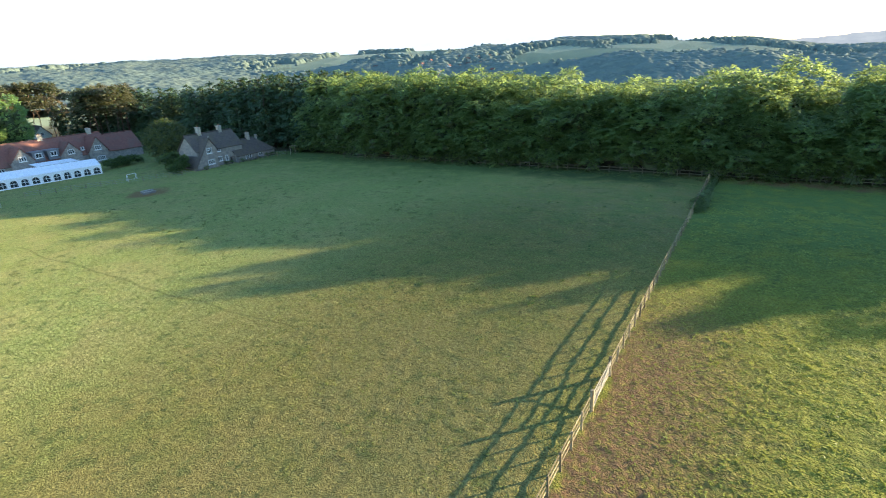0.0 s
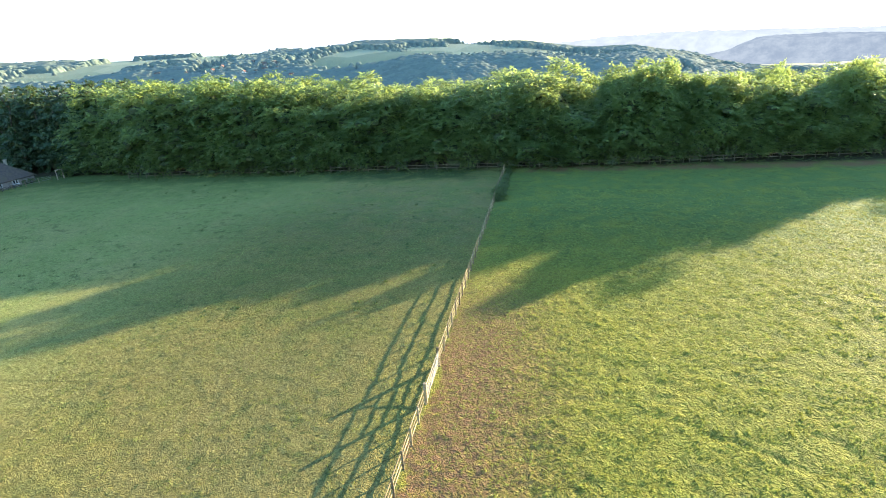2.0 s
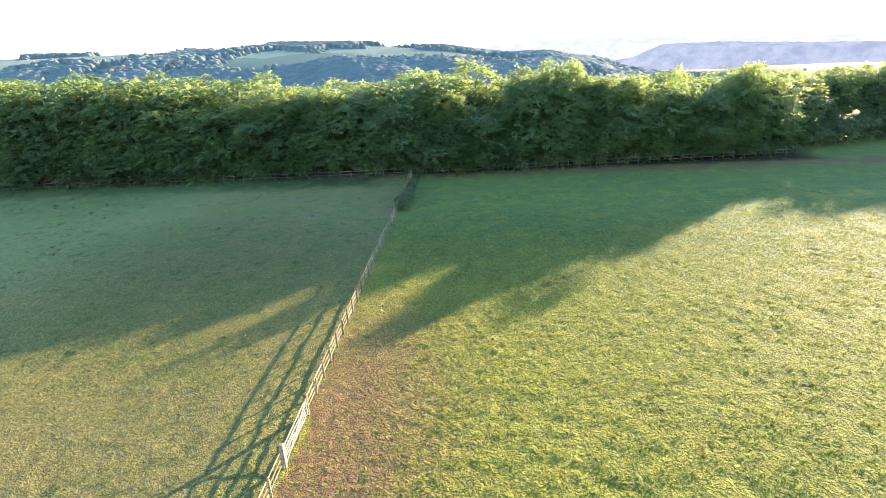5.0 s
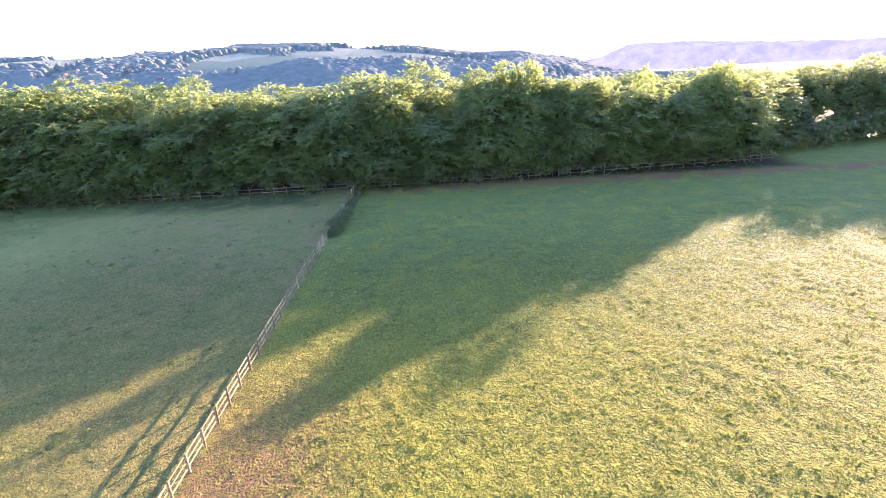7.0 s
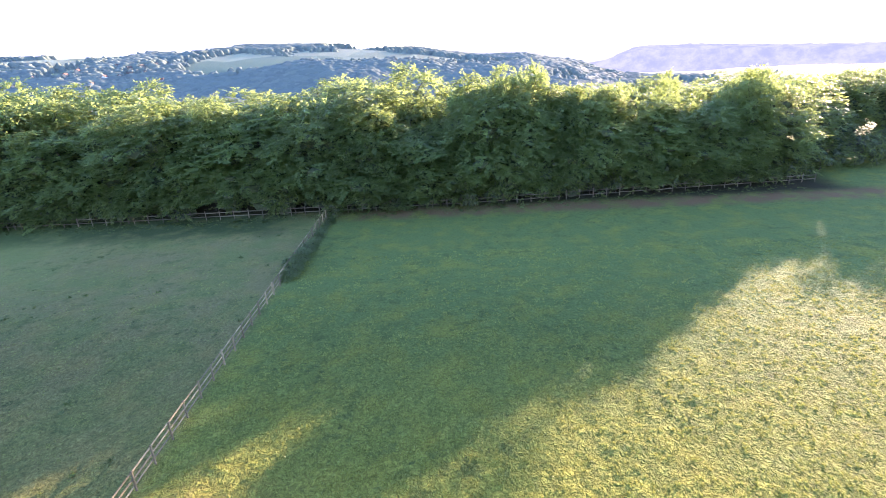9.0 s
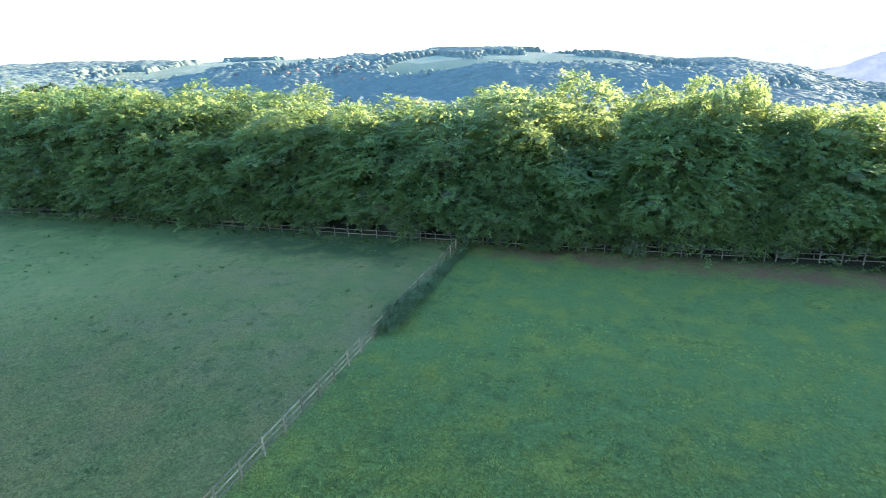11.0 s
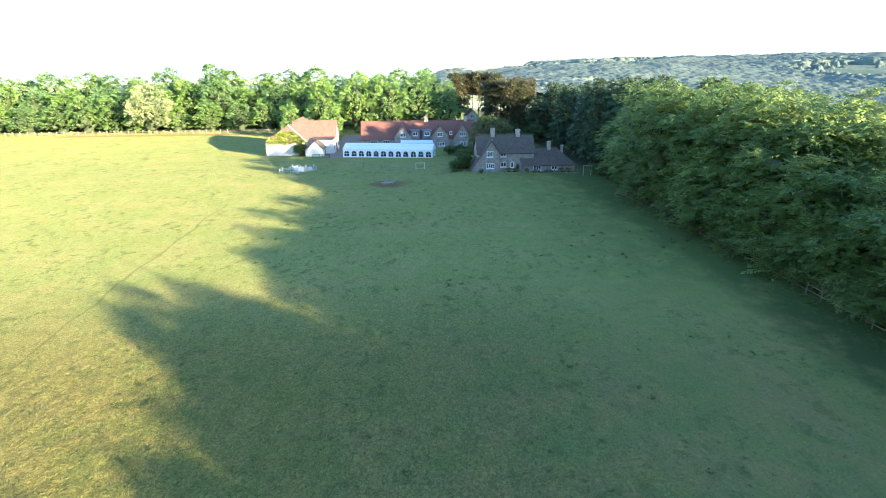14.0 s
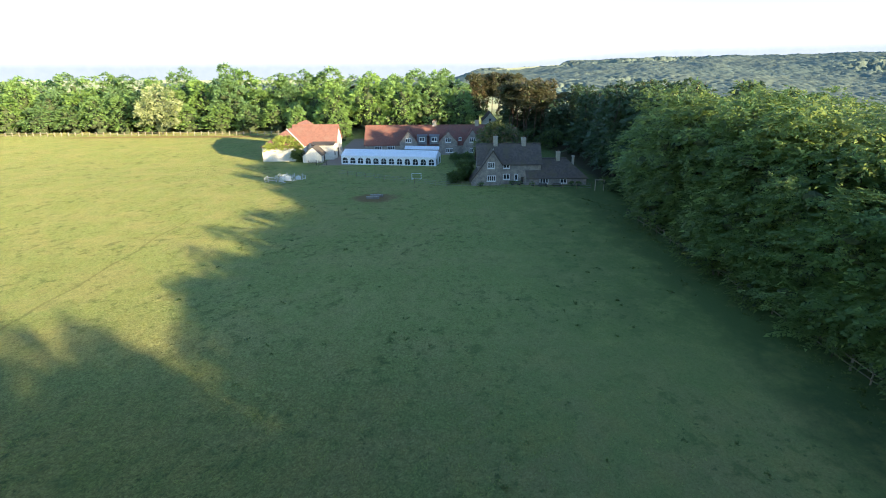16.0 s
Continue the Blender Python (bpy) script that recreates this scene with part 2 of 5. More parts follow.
def far_wood_material():
    k = Mat("hazy_far_wood_canopy")
    wob = k.n("VectorMath", **{"0": k.co, "1": k.n("VectorMath", **{"0": k.n("TexNoise", Vector=k.co, Scale=0.12, Detail=3.0).outputs["Color"], "1": (7.0, 7.0, 7.0)}).outputs[0]})
    wob.inputs[1].links[0].from_node.operation = "MULTIPLY"
    wob.operation = "ADD"
    cell = k.n("TexVoronoi", Vector=wob.outputs[0], Scale=0.15)
    tone = k.n("SeparateColor", Color=cell.outputs["Color"]).outputs[0]
    # the grey-blue cast of these greens is distance haze, painted in
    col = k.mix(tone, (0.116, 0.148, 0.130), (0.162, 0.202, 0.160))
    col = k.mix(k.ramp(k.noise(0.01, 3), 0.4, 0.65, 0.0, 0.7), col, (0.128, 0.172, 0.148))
    leafy = k.noise(0.5, 4, 0.65)
    lump = k.math("SUBTRACT", k.math("MULTIPLY", leafy, 0.5), cell.outputs["Distance"])
    return k.surface(k.plain(col, rough=0.8, spec=0.1, normal=k.bump(lump, 0.30, 2.0)))


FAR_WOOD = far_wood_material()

# dark green filler inside the crowns, in place of the shade between leaves
CORE_SHADE = rough_material("shaded_crown_core", (0.056, 0.078, 0.036), (0.080, 0.104, 0.046), 1.5, 6.0, 0.9, 0.8, 0.1)
BARK = rough_material("bark", (0.110, 0.090, 0.065), (0.060, 0.050, 0.038), 1.2, 9.0, 0.9, 0.6, 0.05)
PINE_BARK = rough_material("pine_bark", (0.130, 0.080, 0.055), (0.080, 0.055, 0.040), 1.0, 8.0, 0.9, 0.6, 0.05)
RAIL_WOOD = rough_material("weathered_rail_wood", (0.36, 0.275, 0.150), (0.27, 0.205, 0.115), 1.5, 22.0, 0.85, 0.4, 0.01, (0.14, 0.12, 0.085), True)
POST_WOOD = rough_material("weathered_post_wood", (0.30, 0.23, 0.130), (0.21, 0.16, 0.095), 1.5, 22.0, 0.85, 0.4, 0.01, (0.15, 0.13, 0.09), True)
# darker copy of the rail wood, with the woodland's shade in its colour
SHADED_RAIL = rough_material("shaded_rail_wood", (0.170, 0.145, 0.098), (0.120, 0.100, 0.070), 1.5, 22.0, 0.85, 0.4, 0.01, (0.13, 0.12, 0.08), True)
PALE_WOOD = rough_material("pale_new_wood", (0.36, 0.31, 0.235), (0.29, 0.25, 0.19), 1.5, 22.0, 0.7, 0.3, 0.01)
STONE = rough_material("cotswold_rubble_stone", (0.35, 0.305, 0.265), (0.245, 0.22, 0.20), 1.6, 6.0, 0.9, 0.8, 0.05, (0.19, 0.175, 0.165))
STONE_TRIM = rough_material("dressed_stone", (0.44, 0.39, 0.31), (0.36, 0.32, 0.26), 2.0, 12.0, 0.85, 0.3, 0.01, (0.26, 0.24, 0.20))
WHITEWASH = rough_material("whitewashed_wall", (0.78, 0.74, 0.66), (0.70, 0.65, 0.56), 0.8, 5.0, 0.85, 0.3, 0.02, (0.58, 0.53, 0.45))
CANVAS = rough_material("white_canvas", (0.82, 0.83, 0.86), (0.78, 0.79, 0.83), 0.6, 6.0, 0.5, 0.1, 0.01)
WHITE_PAINT = rough_material("white_paint", (0.80, 0.80, 0.78), (0.76, 0.75, 0.73), 1.0, 12.0, 0.5, 0.05, 0.005)
GREY_METAL = rough_material("galvanised_metal", (0.41, 0.395, 0.37), (0.32, 0.31, 0.29), 2.0, 18.0, 0.45, 0.1, 0.005)
JUMP_PAINT = rough_material("chalky_jump_paint", (0.66, 0.65, 0.62), (0.52, 0.51, 0.49), 2.0, 9.0, 0.7, 0.2, 0.01, (0.36, 0.34, 0.31))
DARK_METAL = rough_material("dull_dark_metal", (0.22, 0.195, 0.165), (0.165, 0.145, 0.125), 2.0, 18.0, 0.5, 0.1, 0.005)
LEAD = rough_material("lead_sheet", (0.20, 0.21, 0.23), (0.15, 0.16, 0.18), 1.5, 14.0, 0.6, 0.2, 0.01)
DARK_WOOD = rough_material("dark_stained_wood", (0.070, 0.055, 0.042), (0.045, 0.036, 0.030), 2.0, 20.0, 0.7, 0.2, 0.01)
WIRE = rough_material("dull_wire", (0.30, 0.30, 0.29), (0.24, 0.24, 0.23), 2.0, 20.0, 0.5, 0.1, 0.005)


def tile_material(name, a, b, moss, course=0.28):
    """Roof tiles in courses: colour tile by tile, moss in patches, steps at the laps."""
    k = Mat(name)
    xyz = k.n("SeparateXYZ", Vector=k.co)
    z = xyz.outputs["Z"]
    row = k.math("FRACT", k.math("DIVIDE", z, course))
    cells = k.n("TexVoronoi", Vector=k.co, Scale=3.2)
    tone = k.n("SeparateColor", Color=cells.outputs["Color"]).outputs[0]
    col = k.mix(tone, a, b)
    col = k.mix(k.ramp(k.noise(0.5, 5, 0.65), 0.48, 0.66, 0.0, 0.75), col, moss)
    return k.surface(k.plain(col, rough=0.85, normal=k.bump(row, 0.7, 0.06)))


RED_TILE = tile_material("red_clay_tiles", (0.225, 0.098, 0.074), (0.170, 0.076, 0.060), (0.165, 0.100, 0.078))
WARM_TILE = tile_material("orange_clay_tiles", (0.29, 0.140, 0.105), (0.22, 0.105, 0.082), (0.26, 0.150, 0.115))
STONE_TILE = tile_material("stone_slates", (0.128, 0.104, 0.088), (0.084, 0.072, 0.064), (0.118, 0.100, 0.066), 0.22)


def glass_material():
    k = Mat("window_glass")
    return k.surface(k.plain((0.03, 0.035, 0.04), rough=0.08, spec=0.6))


GLASS = glass_material()


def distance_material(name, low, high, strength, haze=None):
    """A far range of hills: plain glowing backdrop, with summer haze painted in."""
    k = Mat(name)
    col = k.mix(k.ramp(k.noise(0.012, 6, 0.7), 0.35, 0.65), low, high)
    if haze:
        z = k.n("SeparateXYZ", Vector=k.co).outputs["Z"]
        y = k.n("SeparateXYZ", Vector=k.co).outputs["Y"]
        # the glow whitens upwards so that the top edge merges with the sky
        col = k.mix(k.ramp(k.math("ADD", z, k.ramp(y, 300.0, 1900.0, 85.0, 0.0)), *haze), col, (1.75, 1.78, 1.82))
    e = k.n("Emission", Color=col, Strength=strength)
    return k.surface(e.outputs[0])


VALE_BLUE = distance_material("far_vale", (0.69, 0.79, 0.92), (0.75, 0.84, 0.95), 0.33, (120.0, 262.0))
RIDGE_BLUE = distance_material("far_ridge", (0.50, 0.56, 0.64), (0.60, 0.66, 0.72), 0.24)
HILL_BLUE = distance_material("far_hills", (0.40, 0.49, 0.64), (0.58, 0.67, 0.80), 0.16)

# ---- shapes ----
rng = np.random.default_rng(7)
TABLE = rng.random((256, 256))


def vnoise(x, y, scale, shift=0):
    """Smooth noise in 0..1 on arrays of places; scale is the lattice width in metres."""
    u, v = np.asarray(x) / scale + 17.3 + shift * 31.7, np.asarray(y) / scale + 5.9 + shift * 12.1
    iu, iv = np.floor(u).astype(int), np.floor(v).astype(int)
    fu, fv = u - iu, v - iv
    fu, fv = fu * fu * (3 - 2 * fu), fv * fv * (3 - 2 * fv)
    g = lambda a, b: TABLE[a % 256, b % 256]
    return (g(iu, iv) * (1 - fu) + g(iu + 1, iv) * fu) * (1 - fv) + (g(iu, iv + 1) * (1 - fu) + g(iu + 1, iv + 1) * fu) * fv


def smooth(a, lo, hi):
    u = np.clip((np.asarray(a, float) - lo) / (hi - lo), 0, 1)
    return u * u * (3 - 2 * u)


def mesh_of(name, verts, faces, material, shade=False):
    me = bpy.data.meshes.new(name)
    me.from_pydata(np.asarray(verts, float).tolist(), [], faces if isinstance(faces, list) else faces.tolist())
    me.materials.append(material)
    if shade:
        me.shade_smooth()
    me.update()
    return me


def thing(name, place, label, category, group="", kind=""):
    ob = new(name)
    ob.empty_display_size = 0.2
    ob.location = place
    return tagged(ob, label, category, group, kind)


def part(name, shape, material, parent, label="", shade=False):
    """One mesh under a thing; the shape's places are the world's."""
    verts, faces = shape
    base = Vector((0, 0, 0))
    up = parent
    while up:
        base += up.location
        up = up.parent
    me = mesh_of(name, np.asarray(verts, float) - np.array(base), faces, material, shade)
    ob = new(name, me)
    ob.parent = parent
    return tagged(ob, label)


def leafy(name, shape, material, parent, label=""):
    """Foliage as one part: leaves in the leaf material, clump middles in the dark shade colour."""
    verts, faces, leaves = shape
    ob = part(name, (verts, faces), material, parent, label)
    ob.data.materials.append(CORE_SHADE)
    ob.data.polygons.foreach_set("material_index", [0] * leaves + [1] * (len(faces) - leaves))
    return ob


def merged(*shapes):
    verts, faces, n = [], [], 0
    for v, f in shapes:
        verts += [tuple(p) for p in v]
        faces += [tuple(int(i) + n for i in q) for q in f]
        n += len(v)
    return verts, faces


def box(x0, y0, z0, x1, y1, z1):
    v = [(x, y, z) for z in (z0, z1) for x, y in ((x0, y0), (x1, y0), (x1, y1), (x0, y1))]
    return v, [(3, 2, 1, 0), (4, 5, 6, 7), (0, 1, 5, 4), (1, 2, 6, 5), (2, 3, 7, 6), (3, 0, 4, 7)]


def worn_box(x0, y0, z0, x1, y1, z1, c=0.012):
    """A box with its edges taken off."""
    bm = bmesh.new()
    v, f = box(x0, y0, z0, x1, y1, z1)
    bv = [bm.verts.new(p) for p in v]
    for q in f:
        bm.faces.new([bv[i] for i in q])
    bmesh.ops.bevel(bm, geom=bm.edges[:], offset=c, segments=1, affect="EDGES")
    bm.verts.index_update()
    out = [tuple(p.co) for p in bm.verts], [tuple(p.index for p in q.verts) for q in bm.faces]
    bm.free()
    return out


def slab(points, thick):
    """A flat polygon with thickness below it."""
    p = [Vector(q) for q in points]
    n = (p[1] - p[0]).cross(p[2] - p[0]).normalized()
    if n.z < 0:
        p.reverse()
        n = -n
    k = len(p)
    v = [tuple(q) for q in p] + [tuple(q - n * thick) for q in p]
    f = [tuple(range(k)), tuple(range(2 * k - 1, k - 1, -1))]
    f += [(i, i + k, (i + 1) % k + k, (i + 1) % k) for i in range(k)]
    return v, f


def prism(outline, axis, a, b):
    """An outline in (across, height) drawn out along an axis from a to b."""
    k = len(outline)
    lay = (lambda s, u, z: (s, u, z)) if axis == "x" else (lambda s, u, z: (u, s, z))
    v = [lay(s, u, z) for s in (a, b) for u, z in outline]
    f = [tuple(range(k)), tuple(range(2 * k - 1, k - 1, -1))]
    f += [(i, i + k, (i + 1) % k + k, (i + 1) % k) for i in range(k)]
    return v, f


def tube(points, radii, sides=7):
    """A tapered limb along points."""
    pts = [Vector(p) for p in points]
    verts, faces = [], []
    for i, (p, r) in enumerate(zip(pts, radii)):
        way = (pts[min(i + 1, len(pts) - 1)] - pts[max(i - 1, 0)]).normalized()
        side = way.cross(Vector((0.31, 0.94, 0.12))).normalized()
        other = way.cross(side)
        for s in range(sides):
            a = 2 * math.pi * s / sides
            verts.append(tuple(p + (side * math.cos(a) + other * math.sin(a)) * r))
    for i in range(len(pts) - 1):
        for s in range(sides):
            a, b = i * sides + s, i * sides + (s + 1) % sides
            faces.append((a, b, b + sides, a + sides))
    faces.append(tuple(range(sides - 1, -1, -1)))
    faces.append(tuple(range((len(pts) - 1) * sides, len(pts) * sides)))
    return verts, faces


# ---- terrain ----
AZ = [0, 40, 55, 65, 72, 77, 82, 88, 93, 98, 102, 109, 115, 121, 128, 135, 142, 150, 156, 164, 172, 175, 178, 184, 195, 215, 240, 360]
EL = [-3, -3, -3.2, -3.8, -3.6, -2.3, -1.2, -1.0, -0.15, 0.3, 0.6, 0.85, 0.8, 0.7, 0.8, 0.8, 0.92, 0.85, 0.76, 0.58, 0.24, 0.0, -1.2, -1.8, -1.8, -1.0, -1.0, -3]
MID = (-5.0, 30.0)


def terrain(x, y):
    x, y = np.asarray(x, float), np.asarray(y, float)
    dx, dy = x - MID[0], y - MID[1]
    r, az = np.hypot(dx, dy), np.degrees(np.arctan2(dy, dx)) % 360
    el = np.interp(az, AZ, EL)
    ridge = np.interp(az, [0, 60, 90, 125, 150, 200, 260, 360], [1000, 900, 1000, 1150, 1500, 1500, 1300, 1000])
    top = 18 + ridge * np.tan(np.radians(el))
    deep = np.interp(az, [0, 40, 60, 125, 150, 170, 230, 300, 360], [-14, -25, -48, -38, -14, -6, -4, -4, -10])
    near = np.interp(az, [0, 40, 75, 105, 140, 160, 200, 360], [220, 150, 112, 112, 150, 275, 290, 230])
    down = smooth(r, near, near + 230)
    steep = smooth(az, 60, 75) * (1 - smooth(az, 136, 158))
    rise = (1 - steep) * smooth(r, near + 260, ridge) + steep * (0.64 * smooth(r, 0.58 * ridge, 0.81 * ridge) + 0.36 * smooth(r, 0.68 * ridge, 1.02 * ridge))
    over = smooth(r, ridge * 1.02, 4000)
    z = deep * down + (top - deep) * rise - (top * 0.5 + 25 + np.interp(az, [0, 84, 94, 360], [260, 240, 0, 0])) * over
    z = z + down * (vnoise(x, y, 190, 1) - 0.5) * 16 * (1 - 0.6 * rise) + down * (vnoise(x, y, 70, 2) - 0.5) * 5
    return z - 1.0 * smooth(-x, 105, 150) * (1 - down)


def height(x, y):
    return float(terrain(x, y))


def spaced(lo, hi, step, far):
    mid = list(np.arange(lo, hi, step))
    out, s, a = [], step, hi
    while a < far:
        out.append(a)
        s *= 1.1
        a += s
    left, s, a = [], step, lo
    while a > -far:
        s *= 1.1
        a -= s
        left.append(a)
    return np.array(left[::-1] + mid + out)


def tufts(x, y):
    """The sward's own relief in metres: low and even west of the fence, tussocky east of it."""
    east = smooth(x, -14.5, -9.0)
    x, y = x + 0.9 * vnoise(x, y, 1.7, 30), y + 0.9 * vnoise(x, y, 1.9, 31)
    core = smooth(x, -46, -40) * (1 - smooth(x, 33, 38)) * smooth(y, 5, 13) * (1 - smooth(y, 62, 68))
    small = vnoise(x, y, 0.46, 3) ** 1.4 + 0.55 * vnoise(x, y, 0.33, 4) ** 1.4
    patch = 0.35 + 1.1 * vnoise(x, y, 3.1, 9)
    low = 0.058 * small + 0.04 * (vnoise(x, y, 2.3, 6) - 0.5)
    # a few old wheel ruts cross the lush grass
    wave = 0.9 * (vnoise(x, y, 3.2, 12) - 0.5) + 0.5 * (vnoise(x, y, 0.7, 14) - 0.5)
    rut = np.exp(-((y - 22.6 + 0.52 * (x - 2.6) + wave) / 0.34) ** 2) * smooth(x, 0, 3) + np.exp(-((y - 21.3 + 0.33 * (x + 1.6) + wave) / 0.24) ** 2) * smooth(x, -6, -2)
    rut = rut * smooth(vnoise(x, y, 1.7, 13), 0.2, 0.55) * (1 - smooth(x, 16, 24))
    high = 0.066 * small * patch + 0.05 * (vnoise(x, y, 2.7, 7) - 0.5) - 0.07 * rut
    return core * (low * (1 - east) + high * east)


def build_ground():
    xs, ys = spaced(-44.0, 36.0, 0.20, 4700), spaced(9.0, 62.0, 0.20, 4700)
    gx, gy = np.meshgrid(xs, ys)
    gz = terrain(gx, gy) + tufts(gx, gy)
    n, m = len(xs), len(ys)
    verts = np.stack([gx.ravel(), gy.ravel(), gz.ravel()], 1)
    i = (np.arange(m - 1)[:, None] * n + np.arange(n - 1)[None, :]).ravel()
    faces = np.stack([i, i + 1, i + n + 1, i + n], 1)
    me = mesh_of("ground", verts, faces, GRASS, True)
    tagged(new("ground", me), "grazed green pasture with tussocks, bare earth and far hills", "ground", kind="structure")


build_ground()


def backdrop(name, az, el, dist, material, label):
    """A far range of hills as a ring segment with an uneven crest."""
    a = np.linspace(az[0], az[-1], 700)
    e = np.interp(a, az, el) + (vnoise(a * 1.0, a * 0 + dist, 3.0, 8) - 0.5) * 0.16 + (vnoise(a * 1.0, a * 0 + dist, 0.35, 9) - 0.5) * 0.10
    verts, faces = [], []
    for q, t in zip(a, e):
        c, s = math.cos(radians(q)), math.sin(radians(q))
        for d, z in ((dist, -160.0), (dist + 120, 18 + dist * math.tan(radians(t)) * 0.5 - 40), (dist + 240, 18 + (dist + 240) * math.tan(radians(t)))):
            verts.append((MID[0] + c * d, MID[1] + s * d, z))
    for i in range(len(a) - 1):
        for j in range(2):
            b = i * 3 + j
            faces.append((b, b + 3, b + 4, b + 1))
    tagged(new(name, mesh_of(name, verts, faces, material, True)), label, "hills", kind="structure")


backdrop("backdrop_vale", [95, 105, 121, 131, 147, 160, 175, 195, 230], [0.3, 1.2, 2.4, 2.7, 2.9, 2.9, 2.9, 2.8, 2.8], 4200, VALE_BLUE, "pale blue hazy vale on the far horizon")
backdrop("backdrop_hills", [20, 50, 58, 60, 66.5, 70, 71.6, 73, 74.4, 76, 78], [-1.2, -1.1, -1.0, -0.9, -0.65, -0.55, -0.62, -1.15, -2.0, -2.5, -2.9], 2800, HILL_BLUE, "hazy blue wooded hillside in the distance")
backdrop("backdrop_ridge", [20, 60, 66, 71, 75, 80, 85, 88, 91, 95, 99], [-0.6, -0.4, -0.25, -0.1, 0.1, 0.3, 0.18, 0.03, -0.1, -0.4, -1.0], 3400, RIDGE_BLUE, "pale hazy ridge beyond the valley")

# ---- trees ----


def icosphere(level):
    bm = bmesh.new()
    bmesh.ops.create_icosphere(bm, subdivisions=level, radius=1.0)
    bm.verts.index_update()
    v = np.array([p.co[:] for p in bm.verts])
    f = np.array([[p.index for p in q.verts] for q in bm.faces])
    bm.free()
    return v, f


ICO_A = icosphere(1)


def unit(a):
    return a / np.maximum(np.linalg.norm(a, axis=-1, keepdims=True), 1e-9)


def foliage(g, lobes, count, length, leaf, k=5, droop=0.25, axis=(0, 0), fill=0.43, lay=0.9, slim=0.36, flat=1.0, heart=()):
    """Leafy sprays over the outside of lobes (x, y, z, radius), on a rough core."""
    lobes = np.asarray(lobes)
    crest = (lobes[:, 2] + lobes[:, 3]).max()
    w = lobes[:, 3] ** 2 * (0.75 + 0.7 * np.clip(lobes[:, 2] / crest, 0, 1) ** 2)
    pick = g.choice(len(lobes), int(count * 1.9), p=w / w.sum())
    c, r = lobes[pick, :3], lobes[pick, 3:]
    out = c - np.array([axis[0], axis[1], 0])
    out[:, 2] = 0
    d = unit(g.normal(size=c.shape) + 0.6 * unit(out) + np.array([0, 0, 0.5]))
    d[:, 2] = np.where(d[:, 2] < -0.3, -0.5 * d[:, 2], d[:, 2])
    d = unit(d)
    squash = np.array([1.0, 1.0, flat])
    p = c + d * squash * r * (0.82 + 0.24 * g.random((len(c), 1)))
    keep = np.ones(len(p), bool)
    for q in lobes:
        keep &= np.linalg.norm((p - q[:3]) / squash, axis=1) > 0.78 * q[3]
    p, d, out = p[keep][:count], d[keep][:count], out[keep][:count]
    n = len(p)
    t = unit(d * 0.55 + unit(out) * 0.5 + g.normal(size=(n, 3)) * 0.35 + np.array([0, 0, -droop]))
    t = unit(t * np.array([1.0, 1.0, 0.55]))
    lie = unit(np.array([0, 0, lay]) + d * 0.55 + g.normal(size=(n, 3)) * 0.28)
    s = unit(np.cross(t, lie))
    up = np.cross(s, t)
    size = (0.65 + 0.7 * g.random((n, 1)))
    verts = []
    for j in range(k):
        base = p + t * (length * size * (j / k - 0.2))
        side = s * (1 if j % 2 else -1)
        way = unit(t * (0.75 if slim > 0.3 else 1.1) + side * (0.75 if j < k - 1 else 0.1) + up * g.normal(size=(n, 1)) * 0.35 + np.array([0, 0, -0.15]))
        flat = unit(np.cross(way, up + g.normal(size=(n, 3)) * 0.38))
        L = leaf * size * (0.8 + 0.5 * g.random((n, 1)))
        low = base + way * L * 0.2
        verts.append(np.stack([low + flat * L * slim, base + way * L * 1.1, low - flat * L * slim], 1))
    verts = np.concatenate(verts).reshape(-1, 3)
    faces = np.arange(len(verts)).reshape(-1, 3).tolist()
    # solid dark middles close the gaps; their colour stands in for inner shade
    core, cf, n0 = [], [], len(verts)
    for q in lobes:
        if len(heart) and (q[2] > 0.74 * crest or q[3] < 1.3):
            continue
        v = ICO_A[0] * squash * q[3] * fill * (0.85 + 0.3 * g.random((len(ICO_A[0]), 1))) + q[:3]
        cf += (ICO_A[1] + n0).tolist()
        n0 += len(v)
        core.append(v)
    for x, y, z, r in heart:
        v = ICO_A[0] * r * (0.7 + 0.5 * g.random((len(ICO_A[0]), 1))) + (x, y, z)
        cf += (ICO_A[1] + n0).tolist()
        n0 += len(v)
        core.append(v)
    return np.concatenate([verts] + core), faces + cf, len(faces)


def crown_lobes(g, h, r, base, count, size, lean=0.0):
    """Lobes that make up a broad crown from base to h: big billows with bays between, and smaller ones on them."""
    turn, out = g.random() * 6.28, []
    for i in range(count):
        u = (i + 0.7 * g.random()) / count
        env = r * math.sqrt(max(0.04, 1 - ((u - 0.36) / 0.68) ** 2))
        a = i * 2.4 + turn + g.normal() * 0.35
        env *= 0.80 + 0.30 * g.random()
        s = size * (0.75 + 0.6 * g.random()) * (1.12 - 0.45 * u)
        q = max(0.0, env - s * 0.55)
        z = base + s * 0.7 + u * (h - base - s * 1.6)
        x, y = q * math.cos(a) + lean * u, q * math.sin(a)
        out.append((x, y, z, s))
        for _ in range(2):
            d = unit(g.normal(size=3) + np.array([math.cos(a), math.sin(a), 0.5]))
            k = s * (0.42 + 0.2 * g.random())
            out.append((x + d[0] * s * 0.8, y + d[1] * s * 0.8, min(z + d[2] * s * 0.8, h - k), k))
    for i in range(4):
        out.append((g.normal() * 0.3, g.normal() * 0.3, base + r * 0.35 + (i + 0.5) / 4 * (h - base - r * 0.9), size * 1.0))
    return out


